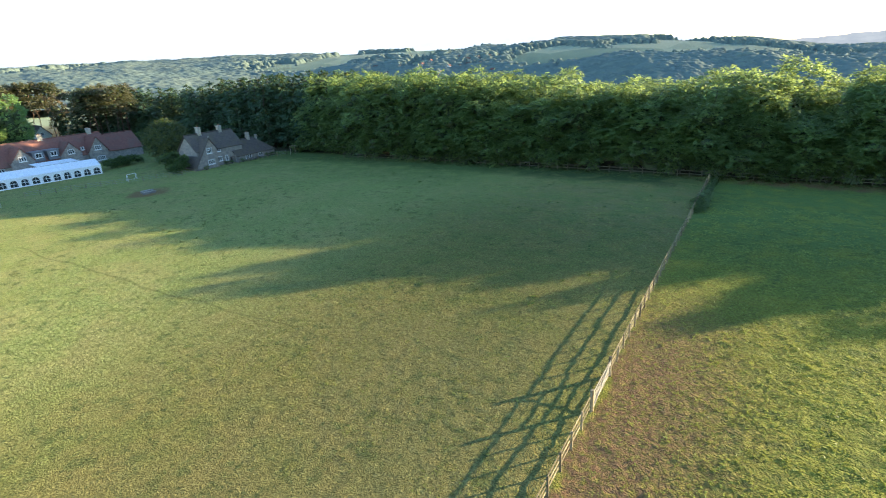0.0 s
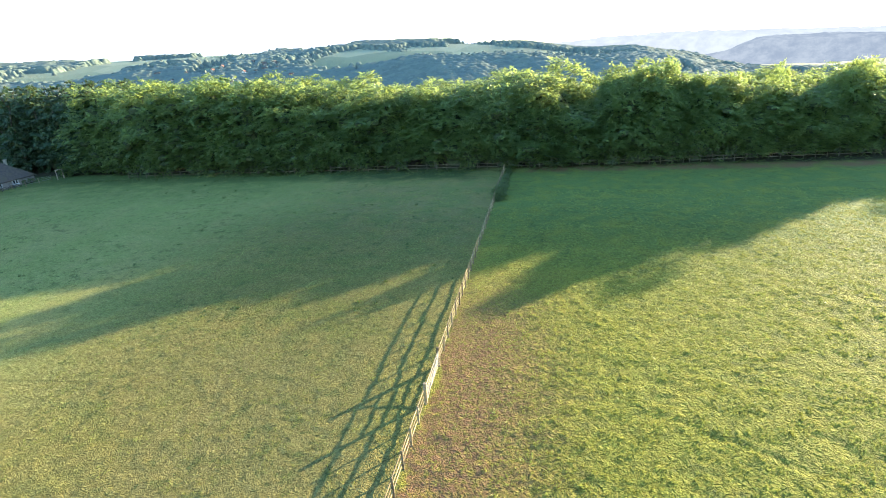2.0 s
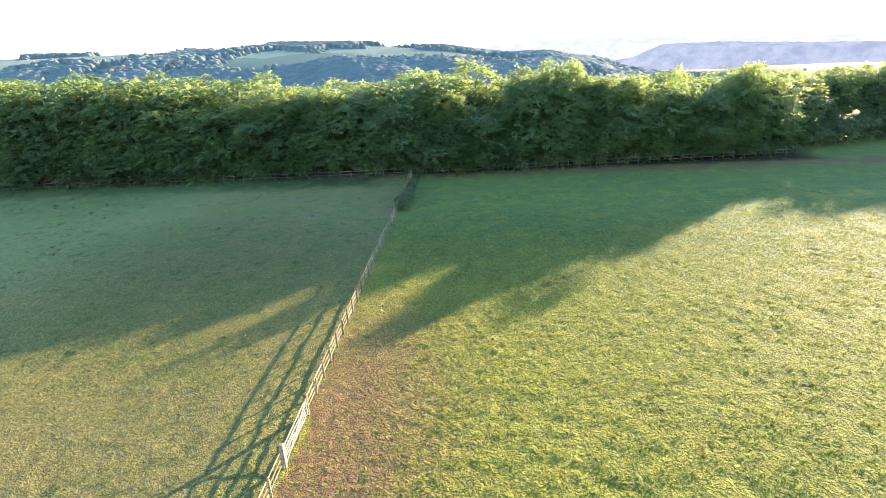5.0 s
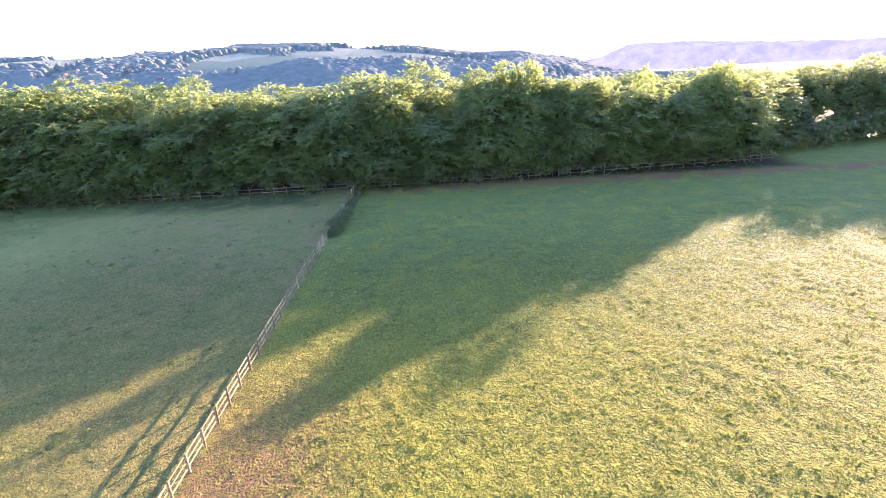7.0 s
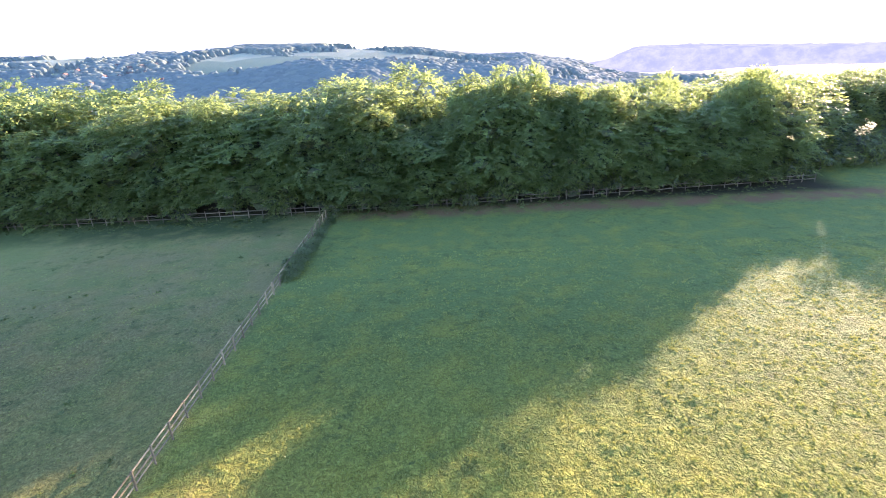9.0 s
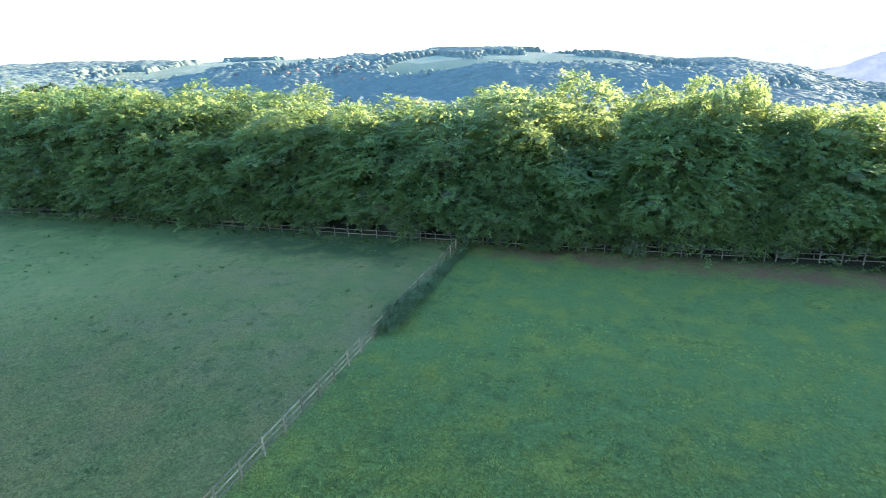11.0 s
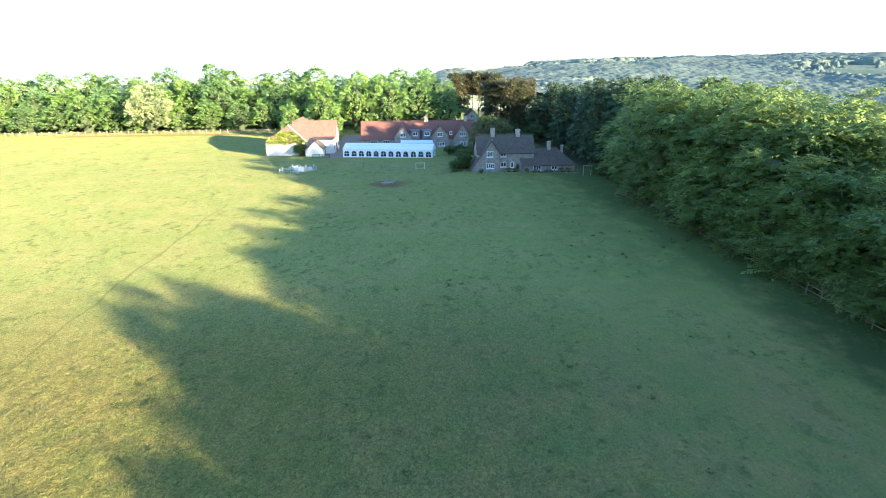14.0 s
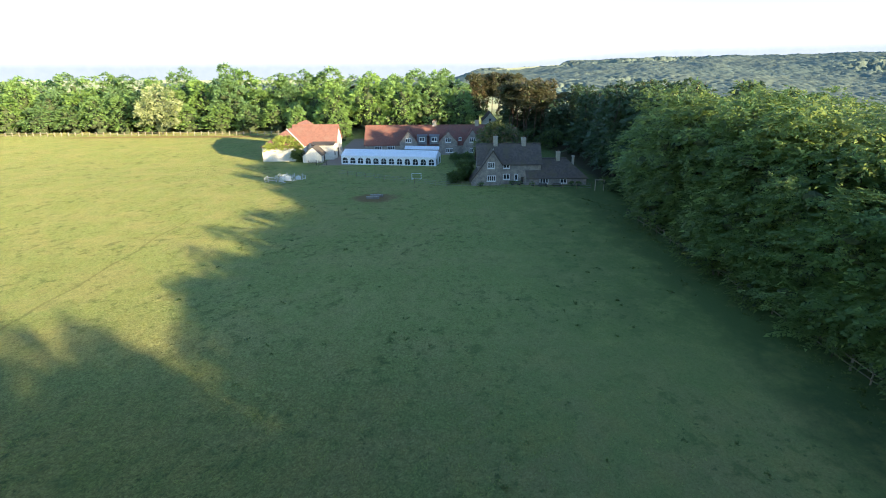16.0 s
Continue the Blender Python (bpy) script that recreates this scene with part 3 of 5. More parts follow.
def trunk_shape(g, h, r0, limbs, start, reach):
    pts = [(0, 0, -0.3)] + [(g.normal() * 0.12 * i, g.normal() * 0.12 * i, h * i / 5) for i in range(1, 6)]
    shapes = [tube(pts, [r0 * 1.5, r0 * 1.0, r0 * 0.85, r0 * 0.65, r0 * 0.45, r0 * 0.15], 8)]
    for i in range(limbs):
        a, z = i * 2.4 + g.random(), start + (h * 0.8 - start) * i / limbs
        k = int(min(4, max(1, round(z / h * 5))))
        x, y, _ = pts[k]
        tip = reach * (0.6 + 0.4 * g.random())
        shapes.append(tube([(x, y, z), (x + math.cos(a) * tip * 0.5, y + math.sin(a) * tip * 0.5, z + tip * 0.35), (x + math.cos(a) * tip, y + math.sin(a) * tip, z + tip * 0.55)],
                           [r0 * 0.42, r0 * 0.26, r0 * 0.08], 5))
    return merged(*shapes)


def tree(name, seed, h, r, base, leaves, label, count=1500, lobes=46, size=1.45, leaf=0.34, length=0.9, k=5, droop=0.25, bark=None, group="", category="tree", trunk_r=0.2, lay=0.9, slim=0.36, flat=1.0, fill=0.43):
    g = np.random.default_rng(seed)
    ob = thing(name, (0, 0, 0), label, category, group)
    part("trunk", trunk_shape(g, h * 0.86, trunk_r, 7, max(1.6, base), r * 0.75), bark or BARK, ob, shade=True)
    boughs, heart = crown_lobes(g, h, r, base, lobes, size), []
    # solid lumps added inside the crown to block light and darken its gaps
    for i in range(6 if h > 6 else 0):
        u = 0.06 + 0.10 * i
        wide = r * math.sqrt(max(0.05, 1 - ((u - 0.36) / 0.68) ** 2)) * 0.46
        heart.append((g.normal() * 0.2, g.normal() * 0.2, base + u * (h - base), min(wide, 0.12 * (h - base) + 0.2)))
    leafy("crown", foliage(g, boughs, count, length, leaf, k, droop, lay=lay, slim=slim, flat=flat, fill=fill, heart=heart), leaves, ob)
    return ob


def conifer(name, seed, h, r, leaves, label, count=1300, group="", category="tree"):
    g = np.random.default_rng(seed)
    ob = thing(name, (0, 0, 0), label, category, group)
    part("trunk", trunk_shape(g, h * 0.95, 0.2, 3, 2.0, 1.0), BARK, ob, shade=True)
    lobes = []
    for i in range(42):
        u = (i + g.random()) / 42
        q = r * (1 - u) ** 0.75 * (0.55 + 0.4 * g.random())
        a = i * 2.4
        s = 0.35 + 0.95 * (1 - u) ** 0.7
        lobes.append((q * math.cos(a), q * math.sin(a), 0.8 + u * (h - 1.6), s))
    for i in range(9):
        lobes.append((0, 0, 1 + (h - 3) * i / 9, 0.3 + r * 0.45 * (1 - i / 9)))
    leafy("crown", foliage(g, lobes, count, 1.1, 0.50, 9, 0.75), leaves, ob)
    return ob


def pine(name, seed, h, leaves, label, group="", count=650):
    g = np.random.default_rng(seed)
    ob = thing(name, (0, 0, 0), label, "tree", group)
    part("trunk", trunk_shape(g, h * 0.93, 0.15, 9, h * 0.5, 2.6), PINE_BARK, ob, shade=True)
    lobes = [(g.normal() * 1.5, g.normal() * 1.5, h * (0.60 + 0.36 * g.random()), 0.7 + 0.6 * g.random()) for _ in range(24)]
    leafy("crown", foliage(g, lobes, count, 0.7, 0.32, 8, 0.0), leaves, ob)
    return ob


def spread_out(kinds, spots):
    """Puts copies of the template trees at spots (kind, x, y, scale across, scale up, turn); each template takes its first spot."""
    first = {}
    for i, x, y, sx, sz, turn in spots:
        m = Matrix.Translation((x, y, height(x, y) - 0.05)) @ Matrix.Rotation(turn, 4, "Z") @ Matrix.Diagonal((sx, sx, sz, 1))
        if i in first:
            copy_thing(kinds[i], m)
        else:
            first[i] = m
    for i, m in first.items():
        kinds[i].matrix_basis = m
    for i, ob in enumerate(kinds):
        if i not in first:
            for o in (*ob.children_recursive, ob):
                bpy.data.objects.remove(o)


# the belt's outline as the low sun draws it on the field: heights over the line y = 92, and the skyline
RIM_X = [-130, -66, -60, -54, -51, -49.5, -46.5, -44.5, -42.5, -38, -33, -29, -26.8, -25.6, -24, -22, -19, -16, -13, -10, -8.2, -5.8, -4.6, -3.6, -1.8, 0.1, 2, 6.5, 10.4, 11.4, 12.8,
         17.5, 20.2, 20.7, 24.6, 25.8, 26.9, 28.2, 29.6, 31.8, 33.2, 36, 41, 42.3, 44.3, 46.7, 48.2, 48.9, 50.2, 51.2, 53, 54.4, 55.6, 57, 59, 90]
RIM_H = [19.5, 18.2, 17.8, 17.2, 16, 13.2, 12.9, 13.2, 14.6, 15.3, 15.3, 16.2, 15.2, 13.4, 13.6, 15, 16, 15.6, 14.6, 15, 14.0, 12.9, 10.9, 10.9, 12.3, 14.0, 15.5, 16.4, 16.2, 14.9, 13.8,
         13.6, 13.2, 10.8, 10.6, 12.5, 15.2, 12.5, 10.8, 10.6, 12, 13.8, 13.1, 12, 11.1, 9.8, 7.6, 5.1, 7.0, 7.2, 5.9, 5.7, 6.6, 7.2, 7.5, 7.7]
TOP_X = [-118, -97, -84, -71, -61, -50, -40, -31, -25, -16, -8, -3, 4.5, 11, 17, 26, 35, 42, 48, 60]
TOP_H = [18.6, 18.3, 17.9, 18.6, 18.5, 17.0, 17.1, 18.3, 16.1, 16.4, 16.6, 17.0, 17.2, 15.4, 14.0, 15.2, 14.4, 13.6, 13.6, 13.0]
SUN_RISE = math.tan(radians(SUN_EL)) / math.sin(radians(SUN_AZ))


def tallest(x, y, wide):
    """The greatest height of a crown of that half width at a place, under the rim and the skyline."""
    off = np.linspace(-0.8, 0.8, 9)
    seen = x - (y - 92) / math.tan(radians(SUN_AZ)) + off * wide / math.sin(radians(SUN_AZ))
    dome = np.minimum(1.0, 0.40 + 0.66 * np.sqrt(1 - off ** 2))
    return min(float(np.min((np.interp(seen, RIM_X, RIM_H) + (y - 92) * SUN_RISE) / dome)), float(np.min((np.interp(x + off * wide, TOP_X, TOP_H) + 0.5) / dome)))


def fitted(x, y, g, sizes=(1.5, 1.2, 1.0, 0.82, 0.66, 0.5, 0.36)):
    """Width and height of a tree for its place: the widest that still comes near the rim above it."""
    best = tallest(x, y, 0.3)
    for wide in sizes:
        wide *= 0.92 + 0.16 * g.random()
        h = tallest(x, y, wide * 4.3)
        if h > 0.93 * best:
            break
    return wide, min(h * 1.03, 18.6)


HEDGEROW = "woodland belt along the field"
beeches = [tree("beech_tree", 11 + i, 15.0, 4.3, 0.3, BEECH, "tall leafy beech with foliage hanging to the ground beside the fence", 1550, 15, 2.6, 0.24, 1.25, 11, 0.42, group=HEDGEROW, slim=0.40, flat=0.78, fill=0.38) for i in range(5)]
stands = [tree("beech_tree", 31 + i, 15.0, 4.2, 1.6, BEECH, "leafy beech with bare lower trunk at the wood's edge", 1550, 15, 2.6, 0.24, 1.25, 11, 0.40, group=HEDGEROW, slim=0.40, flat=0.78, fill=0.38) for i in range(3)]
inner = [tree("beech_tree", 51 + i, 15.0, 4.4, 3.0, BEECH, "beech deep in the belt, sunlit yellow-green crown", 1000, 12, 2.6, 0.27, 1.25, 10, 0.15, group=HEDGEROW, slim=0.40, flat=0.8, fill=0.40) for i in range(3)]
distant = [tree("beech_tree", 61 + i, 15.0, 4.3, 0.3, BEECH, "leafy beech at the cottage end of the belt", 1000, 15, 2.6, 0.30, 1.25, 11, 0.42, group=HEDGEROW, slim=0.40, flat=0.78, fill=0.40) for i in range(3)]
g = np.random.default_rng(5)
spots, x = [], -99.5
EDGE = lambda s: float(np.interp(s, [-112, -100, -84, -40, -19, 0, 11, 22, 30, 47], [92.5, 91.0, 87.4, 87.8, 88.5, 89.2, 90.0, 91.2, 92.0, 93.5]))
# the tall trees of the edge, foliage to the ground
while x < 46:
    y = EDGE(x) + 2.2 + g.normal() * 0.9
    wide, h = fitted(x, y, g, (1.3, 1.1, 0.95, 0.8, 0.66, 0.5, 0.36))
    spots.append((int(g.integers(0, 5)) if x < 9 or g.random() < 0.5 else 5 + int(g.integers(0, 3)), x, y, wide, h * (0.94 + 0.07 * g.random()) * (1.12 if 17 < x < 38 else 1.0) / 15.0, g.random() * 6.28))
    x += 1.2 + 4.6 * wide * (0.85 + 0.3 * g.random())
# lower ones before them here and there
x = -98.0
while x < 44:
    y = EDGE(x) - 0.4 + g.normal() * 0.4
    h = min(3.6 + 5.5 * g.random(), 0.75 * tallest(x, y, 2.0))
    spots.append((int(g.integers(0, 5)), x, y, 0.5 + 0.2 * g.random(), h / 15.0, g.random() * 6.28))
    x += 3.4 + g.random() * (4.0 if x < 10 else 9.0)
# a second rank that fills the crest
x = -105.0
while x < 46:
    y = EDGE(x) + 6.0 + 0.8 * g.normal()
    wide, h = fitted(x, y, g)
    spots.append((int(g.integers(0, 5)), x, y, wide, h * (0.82 + 0.15 * g.random()) / 15.0, g.random() * 6.28))
    x += 1.0 + 4.0 * wide * (0.85 + 0.3 * g.random())
# the tree that stands out of the gap and the broad one beside it
spots += [(5, 26.9, 92.6, 0.36, 15.2 / 15, 1.0), (3, 4.6, 92.6, 1.3, 15.9 / 15, 2.0), (1, 7.4, 92.0, 0.8, 17.5 / 15, 0.5), (2, 10.4, 91.8, 0.36, 17.4 / 15, 1.5),
          (0, 14.4, 92.2, 0.7, 13.9 / 15, 3.0), (4, 17.2, 92.4, 0.7, 14.3 / 15, 4.0), (2, 19.4, 92.2, 0.5, 14.4 / 15, 5.0)]
x = 22.0
while x < 42:
    y = EDGE(x) + 0.8 + 0.4 * g.normal()
    spots.append((int(g.integers(0, 5)), x, y, 0.5, (1.06 if x > 31 else 0.97) * tallest(x, y, 1.6) / 15.0, g.random() * 6.28))
    x += 2.3
for row, deep in enumerate((11.0, 17.5)):
    x = -112.0 + row * 2
    while x < 50 + row * 6:
        y = EDGE(x) + deep + g.normal() * 0.9
        wide, h = fitted(x, y, g)
        spots.append((8 + int(g.integers(0, 3)), x, y, wide, h * (0.82 + 0.16 * g.random()) / 15.0, g.random() * 6.28))
        x += 2.0 + 4.6 * wide * (0.85 + 0.3 * g.random())
# the wood beyond the corner, set back
x = 52.0
while x < 122:
    for y in (113.0, 121.0):
        px, py = x + g.normal(), y + g.normal()
        h = np.interp(px, [50, 66, 76, 120], [9.0, 12.0, 13.4, 14.0])
        spots.append((8 + int(g.integers(0, 3)), px, py, 0.95 + 0.2 * g.random(), h * (0.97 + 0.08 * g.random()) / 15.0, g.random() * 6.28))
    x += 5.2
spots = [(11 + q[0] % 3 if q[1] < -58 and q[0] < 5 else q[0], *q[1:]) for q in spots]
spread_out(beeches + stands + inner + distant, spots)

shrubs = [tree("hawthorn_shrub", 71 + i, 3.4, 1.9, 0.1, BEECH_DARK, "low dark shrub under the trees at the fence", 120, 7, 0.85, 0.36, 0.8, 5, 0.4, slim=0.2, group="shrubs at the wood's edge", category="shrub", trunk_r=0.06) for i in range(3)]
spots, x = [], -106.0
while x < 46:
    if x < -18:
        if g.random() < (0.85 if x < -46 else 0.55):
            spots.append((int(g.integers(0, 3)), x, EDGE(x) - 2.0 + g.normal() * 0.5, 0.85 + 0.5 * g.random(), 0.7 + 0.8 * g.random(), g.random() * 6.28))
    elif g.random() < 0.45:
        spots.append((int(g.integers(0, 3)), x, EDGE(x) - 1.3 + g.normal() * 0.3, 0.7 + 0.4 * g.random(), 0.6 + 0.6 * g.random(), g.random() * 6.28))
    if x > -22:
        spots.append((int(g.integers(0, 3)), x, EDGE(x) + 2.2 + g.normal(), 1.1 + 0.4 * g.random(), 1.0 + 0.5 * g.random(), g.random() * 6.28))
    x += 2.2 + g.random() * 1.6
spots += [(0, 1.2, 85.4, 0.5, 0.7, 1.0), (1, -15.6, 84.8, 0.6, 0.6, 2.0)]
# undergrowth that closes the corner beyond the last trees
x = 47.0
while x < 118:
    y = float(np.interp(x, [47, 60, 80, 120], [96, 101, 106, 108]))
    for dy in (0.0, 4.0):
        spots.append((int(g.integers(0, 3)), x + g.normal(), y + dy + g.normal(), 1.3 + 0.5 * g.random(), (1.0 if x < 60 else 1.35) + 0.4 * g.random(), g.random() * 6.28))
    x += 2.6
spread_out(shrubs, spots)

WEST = "trees along the far side of the pasture"
limes = [tree("lime_tree", 91 + i, 17.0, 5.0, 0.5, LIME, "sunlit broadleaf tree with full green crown behind the rail fence", 720, 12, 2.7, 0.51, 1.1, 8, 0.2, group=WEST, lay=0.3, fill=0.5) for i in range(4)]
chest = tree("chestnut_tree", 95, 15.0, 5.4, 1.2, BLOSSOM, "flowering horse chestnut covered in cream blossom", 1200, 16, 2.1, 0.55, 1.0, 4, 0.0, group=WEST, lay=0.1)
spots, y = [], -125.0
while y < 26:
    spots.append((int(g.integers(0, 4)), -208.5 - 3 * g.random(), y, 0.70 + 0.22 * g.random(), (9.4 + 4.7 * g.random()) / 17.0, g.random() * 6.28))
    y += 8.0 + g.random() * 4.5
y = -130.0
while y < 78:
    spots.append((int(g.integers(0, 4)), -218 - 5 * g.random(), y, 0.9 + 0.35 * g.random(), (14.4 + 4.7 * g.random()) / 17.0, g.random() * 6.28))
    y += 9.0 + g.random() * 4.0
y = -130.0
while y < 70:
    spots.append((int(g.integers(0, 4)), -232 - 5 * g.random(), y, 1.1 + 0.4 * g.random(), (18.2 + 4.2 * g.random()) / 17.0, g.random() * 6.28))
    y += 9.5 + g.random() * 4.0
y = -130.0
while y < 66:
    spots.append((int(g.integers(0, 4)), -225 - 3 * g.random(), y, 1.0 + 0.2 * g.random(), (12.5 + 2.5 * g.random()) / 17.0, g.random() * 6.28))
    y += 7.0
for x, y, s, h in ((-196, 22, 0.95, 18.5), (-198, 33, 1.1, 20.5), (-196, 44, 1.0, 18.5), (-197, 55, 1.15, 20.5), (-194, 63, 0.9, 17), (-186, 12, 0.6, 11), (-184, 26, 0.6, 10), (-206, 40, 1.1, 20)):
    spots.append((int(g.integers(0, 4)), x, y, s, h / 17.0, g.random() * 6.28))
spots += [(0, -238, -27, 1.0, 1.42, 0.7), (4, -206, -41, 1.15, 1.12, 0.4)]
spread_out(limes + [chest], spots)

CORNER = "conifers behind the cottage"
firs = [conifer("fir_tree", 111 + i, 17.0, 3.6, CONIFER, "tall dark conifer with drooping branches", 340, CORNER) for i in range(2)]
pines = [pine("pine_tree", 121 + i, 17.0, PINE, "scots pine with bare reddish trunk and brown-green top", CORNER) for i in range(2)]
cop = [tree("copper_tree", 131, 15.0, 4.2, 3.5, COPPER, "broadleaf tree with copper-brown leaves", 800, 14, 1.8, 0.45, 1.0, 4, 0.1, group=CORNER)]
spots = [(0, -140, 95, 1.15, 1.06, 0.0), (1, -133, 92.5, 1.05, 1.0, 1.0), (0, -127, 94, 1.1, 1.04, 2.0), (1, -121, 91.5, 1.05, 1.08, 3.0), (0, -147, 99, 1.2, 1.08, 4.0), (1, -153, 93, 1.0, 1.0, 5.0),
         (0, -118, 97, 1.1, 1.0, 1.3), (1, -136, 103, 1.2, 1.05, 2.2), (0, -126, 104, 1.2, 1.05, 0.7), (1, -160, 97, 1.0, 1.03, 0.2), (0, -112, 93, 1.1, 1.10, 0.9), (1, -113, 101, 1.2, 1.12, 0.5), (0, -106.5, 92.5, 1.05, 1.09, 0.4), (1, -116.5, 94, 1.1, 1.1, 1.4), (0, -130, 97.5, 1.2, 1.1, 2.4), (1, -124.3, 98.5, 1.2, 1.1, 0.1), (0, -108.5, 97, 1.2, 1.12, 0.6), (1, -103, 95.5, 1.1, 1.1, 2.6), (0, -195, 84, 1.3, 0.95, 1.0), (1, -199, 90, 1.3, 1.0, 1.0), (0, -190, 88, 1.2, 0.8, 1.0), (1, -192, 79, 1.1, 0.7, 1.0)]
# rear row added to keep the sun off the farmhouse
for i in range(11):
    spots.append((i % 2, -152 + 5.2 * i + g.normal(), 109 + 2 * g.normal(), 1.25, 1.06 + 0.06 * g.random(), i))
for i in range(16):
    spots.append((i % 2, -206 + 3.6 * i, 104 + 3 * g.normal() - 0.25 * i, 1.2, 0.9 + 0.12 * g.random(), i))
for i in range(7):
    spots.append((i % 2, -186 + 2.2 * i, 93 + 2 * g.normal(), 1.1, 0.62 + 0.2 * g.random(), i))
for i in range(12):
    spots.append((2 + i % 2, -174 - 20 * g.random(), 78 + i * 1.0 + 0.6 * g.normal(), 1.0 + 0.2 * g.random(), 0.95 + 0.13 * g.random(), g.random() * 6.28))
for i in range(8):
    spots.append((2 + i % 2, -215 - 8 * g.random(), 69 + i * 2.4, 1.1, 1.14, g.random() * 6.28))
# closer row, added to stop sunlight passing between the other firs
for i in range(12):
    spots.append((i % 2, -151 + 4.0 * i + g.normal() * 0.6, 99.5 + g.normal() * 1.2, 1.3, 1.08 + 0.05 * g.random(), i))
spots += [(4, -216, 70, 0.85, 1.15, 0.3), (4, -203, 79.5, 0.7, 1.1, 1.3)]
spread_out(firs + pines + cop, spots)

# ---- fences ----
POST_MESH = mesh_of("post", *worn_box(-0.05, -0.045, -0.35, 0.05, 0.045, 1.20, 0.015), POST_WOOD)
STOUT_MESH = mesh_of("gate_post", *worn_box(-0.10, -0.10, -0.4, 0.10, 0.10, 1.45, 0.02), POST_WOOD)
SHADED_POST_MESH = mesh_of("post", *worn_box(-0.05, -0.045, -0.35, 0.05, 0.045, 1.20, 0.015), SHADED_RAIL)
PALE_POST_MESH = mesh_of("post", *worn_box(-0.10, -0.10, -0.35, 0.10, 0.10, 1.45, 0.02), PALE_WOOD)
RAIL_MESHES = {}


def rail_mesh(length, along, wood):
    key = (round(length, 2), along, wood.name)
    if key not in RAIL_MESHES:
        lo, hi = ((-0.02, -length / 2), (0.02, length / 2)) if along == "y" else ((-length / 2, -0.02), (length / 2, 0.02))
        RAIL_MESHES[key] = mesh_of("rail", *worn_box(lo[0], lo[1], -0.042, hi[0], hi[1], 0.042, 0.008), wood)
    return RAIL_MESHES[key]


def rail_fence(name, along, start, end, fixed, pitch, label, rails=(0.32, 0.68, 1.06), side=-0.062, seed=1, wood=None, post=None):
    """A timber post-and-rail fence: each post and each rail a part."""
    g = np.random.default_rng(seed)
    at = (lambda s: (fixed(s), s)) if along == "y" else (lambda s: (s, fixed(s)))
    x0, y0 = at(start)
    ob = thing(name, (x0, y0, height(x0, y0)), label, "fence")
    n = max(1, round((end - start) / pitch))
    posts = []
    for i in range(n + 1):
        x, y = at(start + (end - start) * i / n)
        posts.append((x, y, height(x, y)))
        p = new("post", post or POST_MESH)
        p.parent, p.location = ob, Vector(posts[-1]) - ob.location + Vector((g.normal() * 0.015, g.normal() * 0.015, g.normal() * 0.02))
        p.rotation_euler = (g.normal() * 0.02, g.normal() * 0.02, 0.0 if along == "y" else math.pi / 2)
    for i in range(n):
        a, b = Vector(posts[i]), Vector(posts[i + 1])
        for z in rails:
            r = new("rail", rail_mesh((end - start) / n + 0.06, along, wood or RAIL_WOOD))
            r.parent = ob
            off = Vector((side, 0, 0)) if along == "y" else Vector((0, side, 0))
            r.location = (a + b) / 2 - ob.location + off + Vector((0, 0, z + g.normal() * 0.012))
            tip = math.atan2(b.z - a.z, (b - a).length) + g.normal() * 0.006
            turn = math.atan2(b.y - a.y, b.x - a.x)
            r.rotation_euler = (tip, 0, turn - math.pi / 2) if along == "y" else (0, -tip, turn)
    return ob


FX = -16.3
rail_fence("paddock_fence", "y", 7.3, 21.4, lambda s: FX, 1.76, "weathered timber post and rail fence dividing two paddocks", seed=2)
rail_fence("paddock_fence", "y", 25.7, 62.6, lambda s: FX, 1.76, "weathered timber post and rail fence beside bare trodden earth", seed=3)
rail_fence("paddock_fence", "y", 62.6, 85.7, lambda s: FX - 0.15 * (s - 62.6) / 23, 1.78, "weathered timber fence running through brambles to the wood", seed=4)
WOOD_LINE = lambda s: float(np.interp(s, [-104, -88, -72, -40, -19, 0, 11, 22, 30, 47], [81.0, 83.6, 84.9, 85.3, 86.1, 86.9, 87.7, 88.9, 89.7, 91.2]))
rail_fence("woodland_fence", "x", -89.0, -48.0, WOOD_LINE, 1.8, "timber rail fence along the wood, half hidden by leaves", rails=(0.45, 0.95), side=-0.08, seed=5, wood=SHADED_RAIL, post=SHADED_POST_MESH)
rail_fence("woodland_fence", "x", -48.0, 12.6, WOOD_LINE, 1.8, "timber rail fence along the wood's shaded edge", rails=(0.45, 0.95), side=-0.08, seed=6, wood=SHADED_RAIL, post=SHADED_POST_MESH)
rail_fence("woodland_fence", "x", 13.6, 47.0, WOOD_LINE, 1.8, "timber rail fence in front of bare tree trunks", rails=(0.45, 0.95), side=-0.08, seed=7, wood=SHADED_RAIL, post=SHADED_POST_MESH)
rail_fence("pasture_fence", "y", -118.0, 8.0, lambda s: -202.5, 2.4, "pale timber rail fence in front of the far trees", rails=(0.5, 1.05), seed=8, wood=PALE_WOOD, post=PALE_POST_MESH)


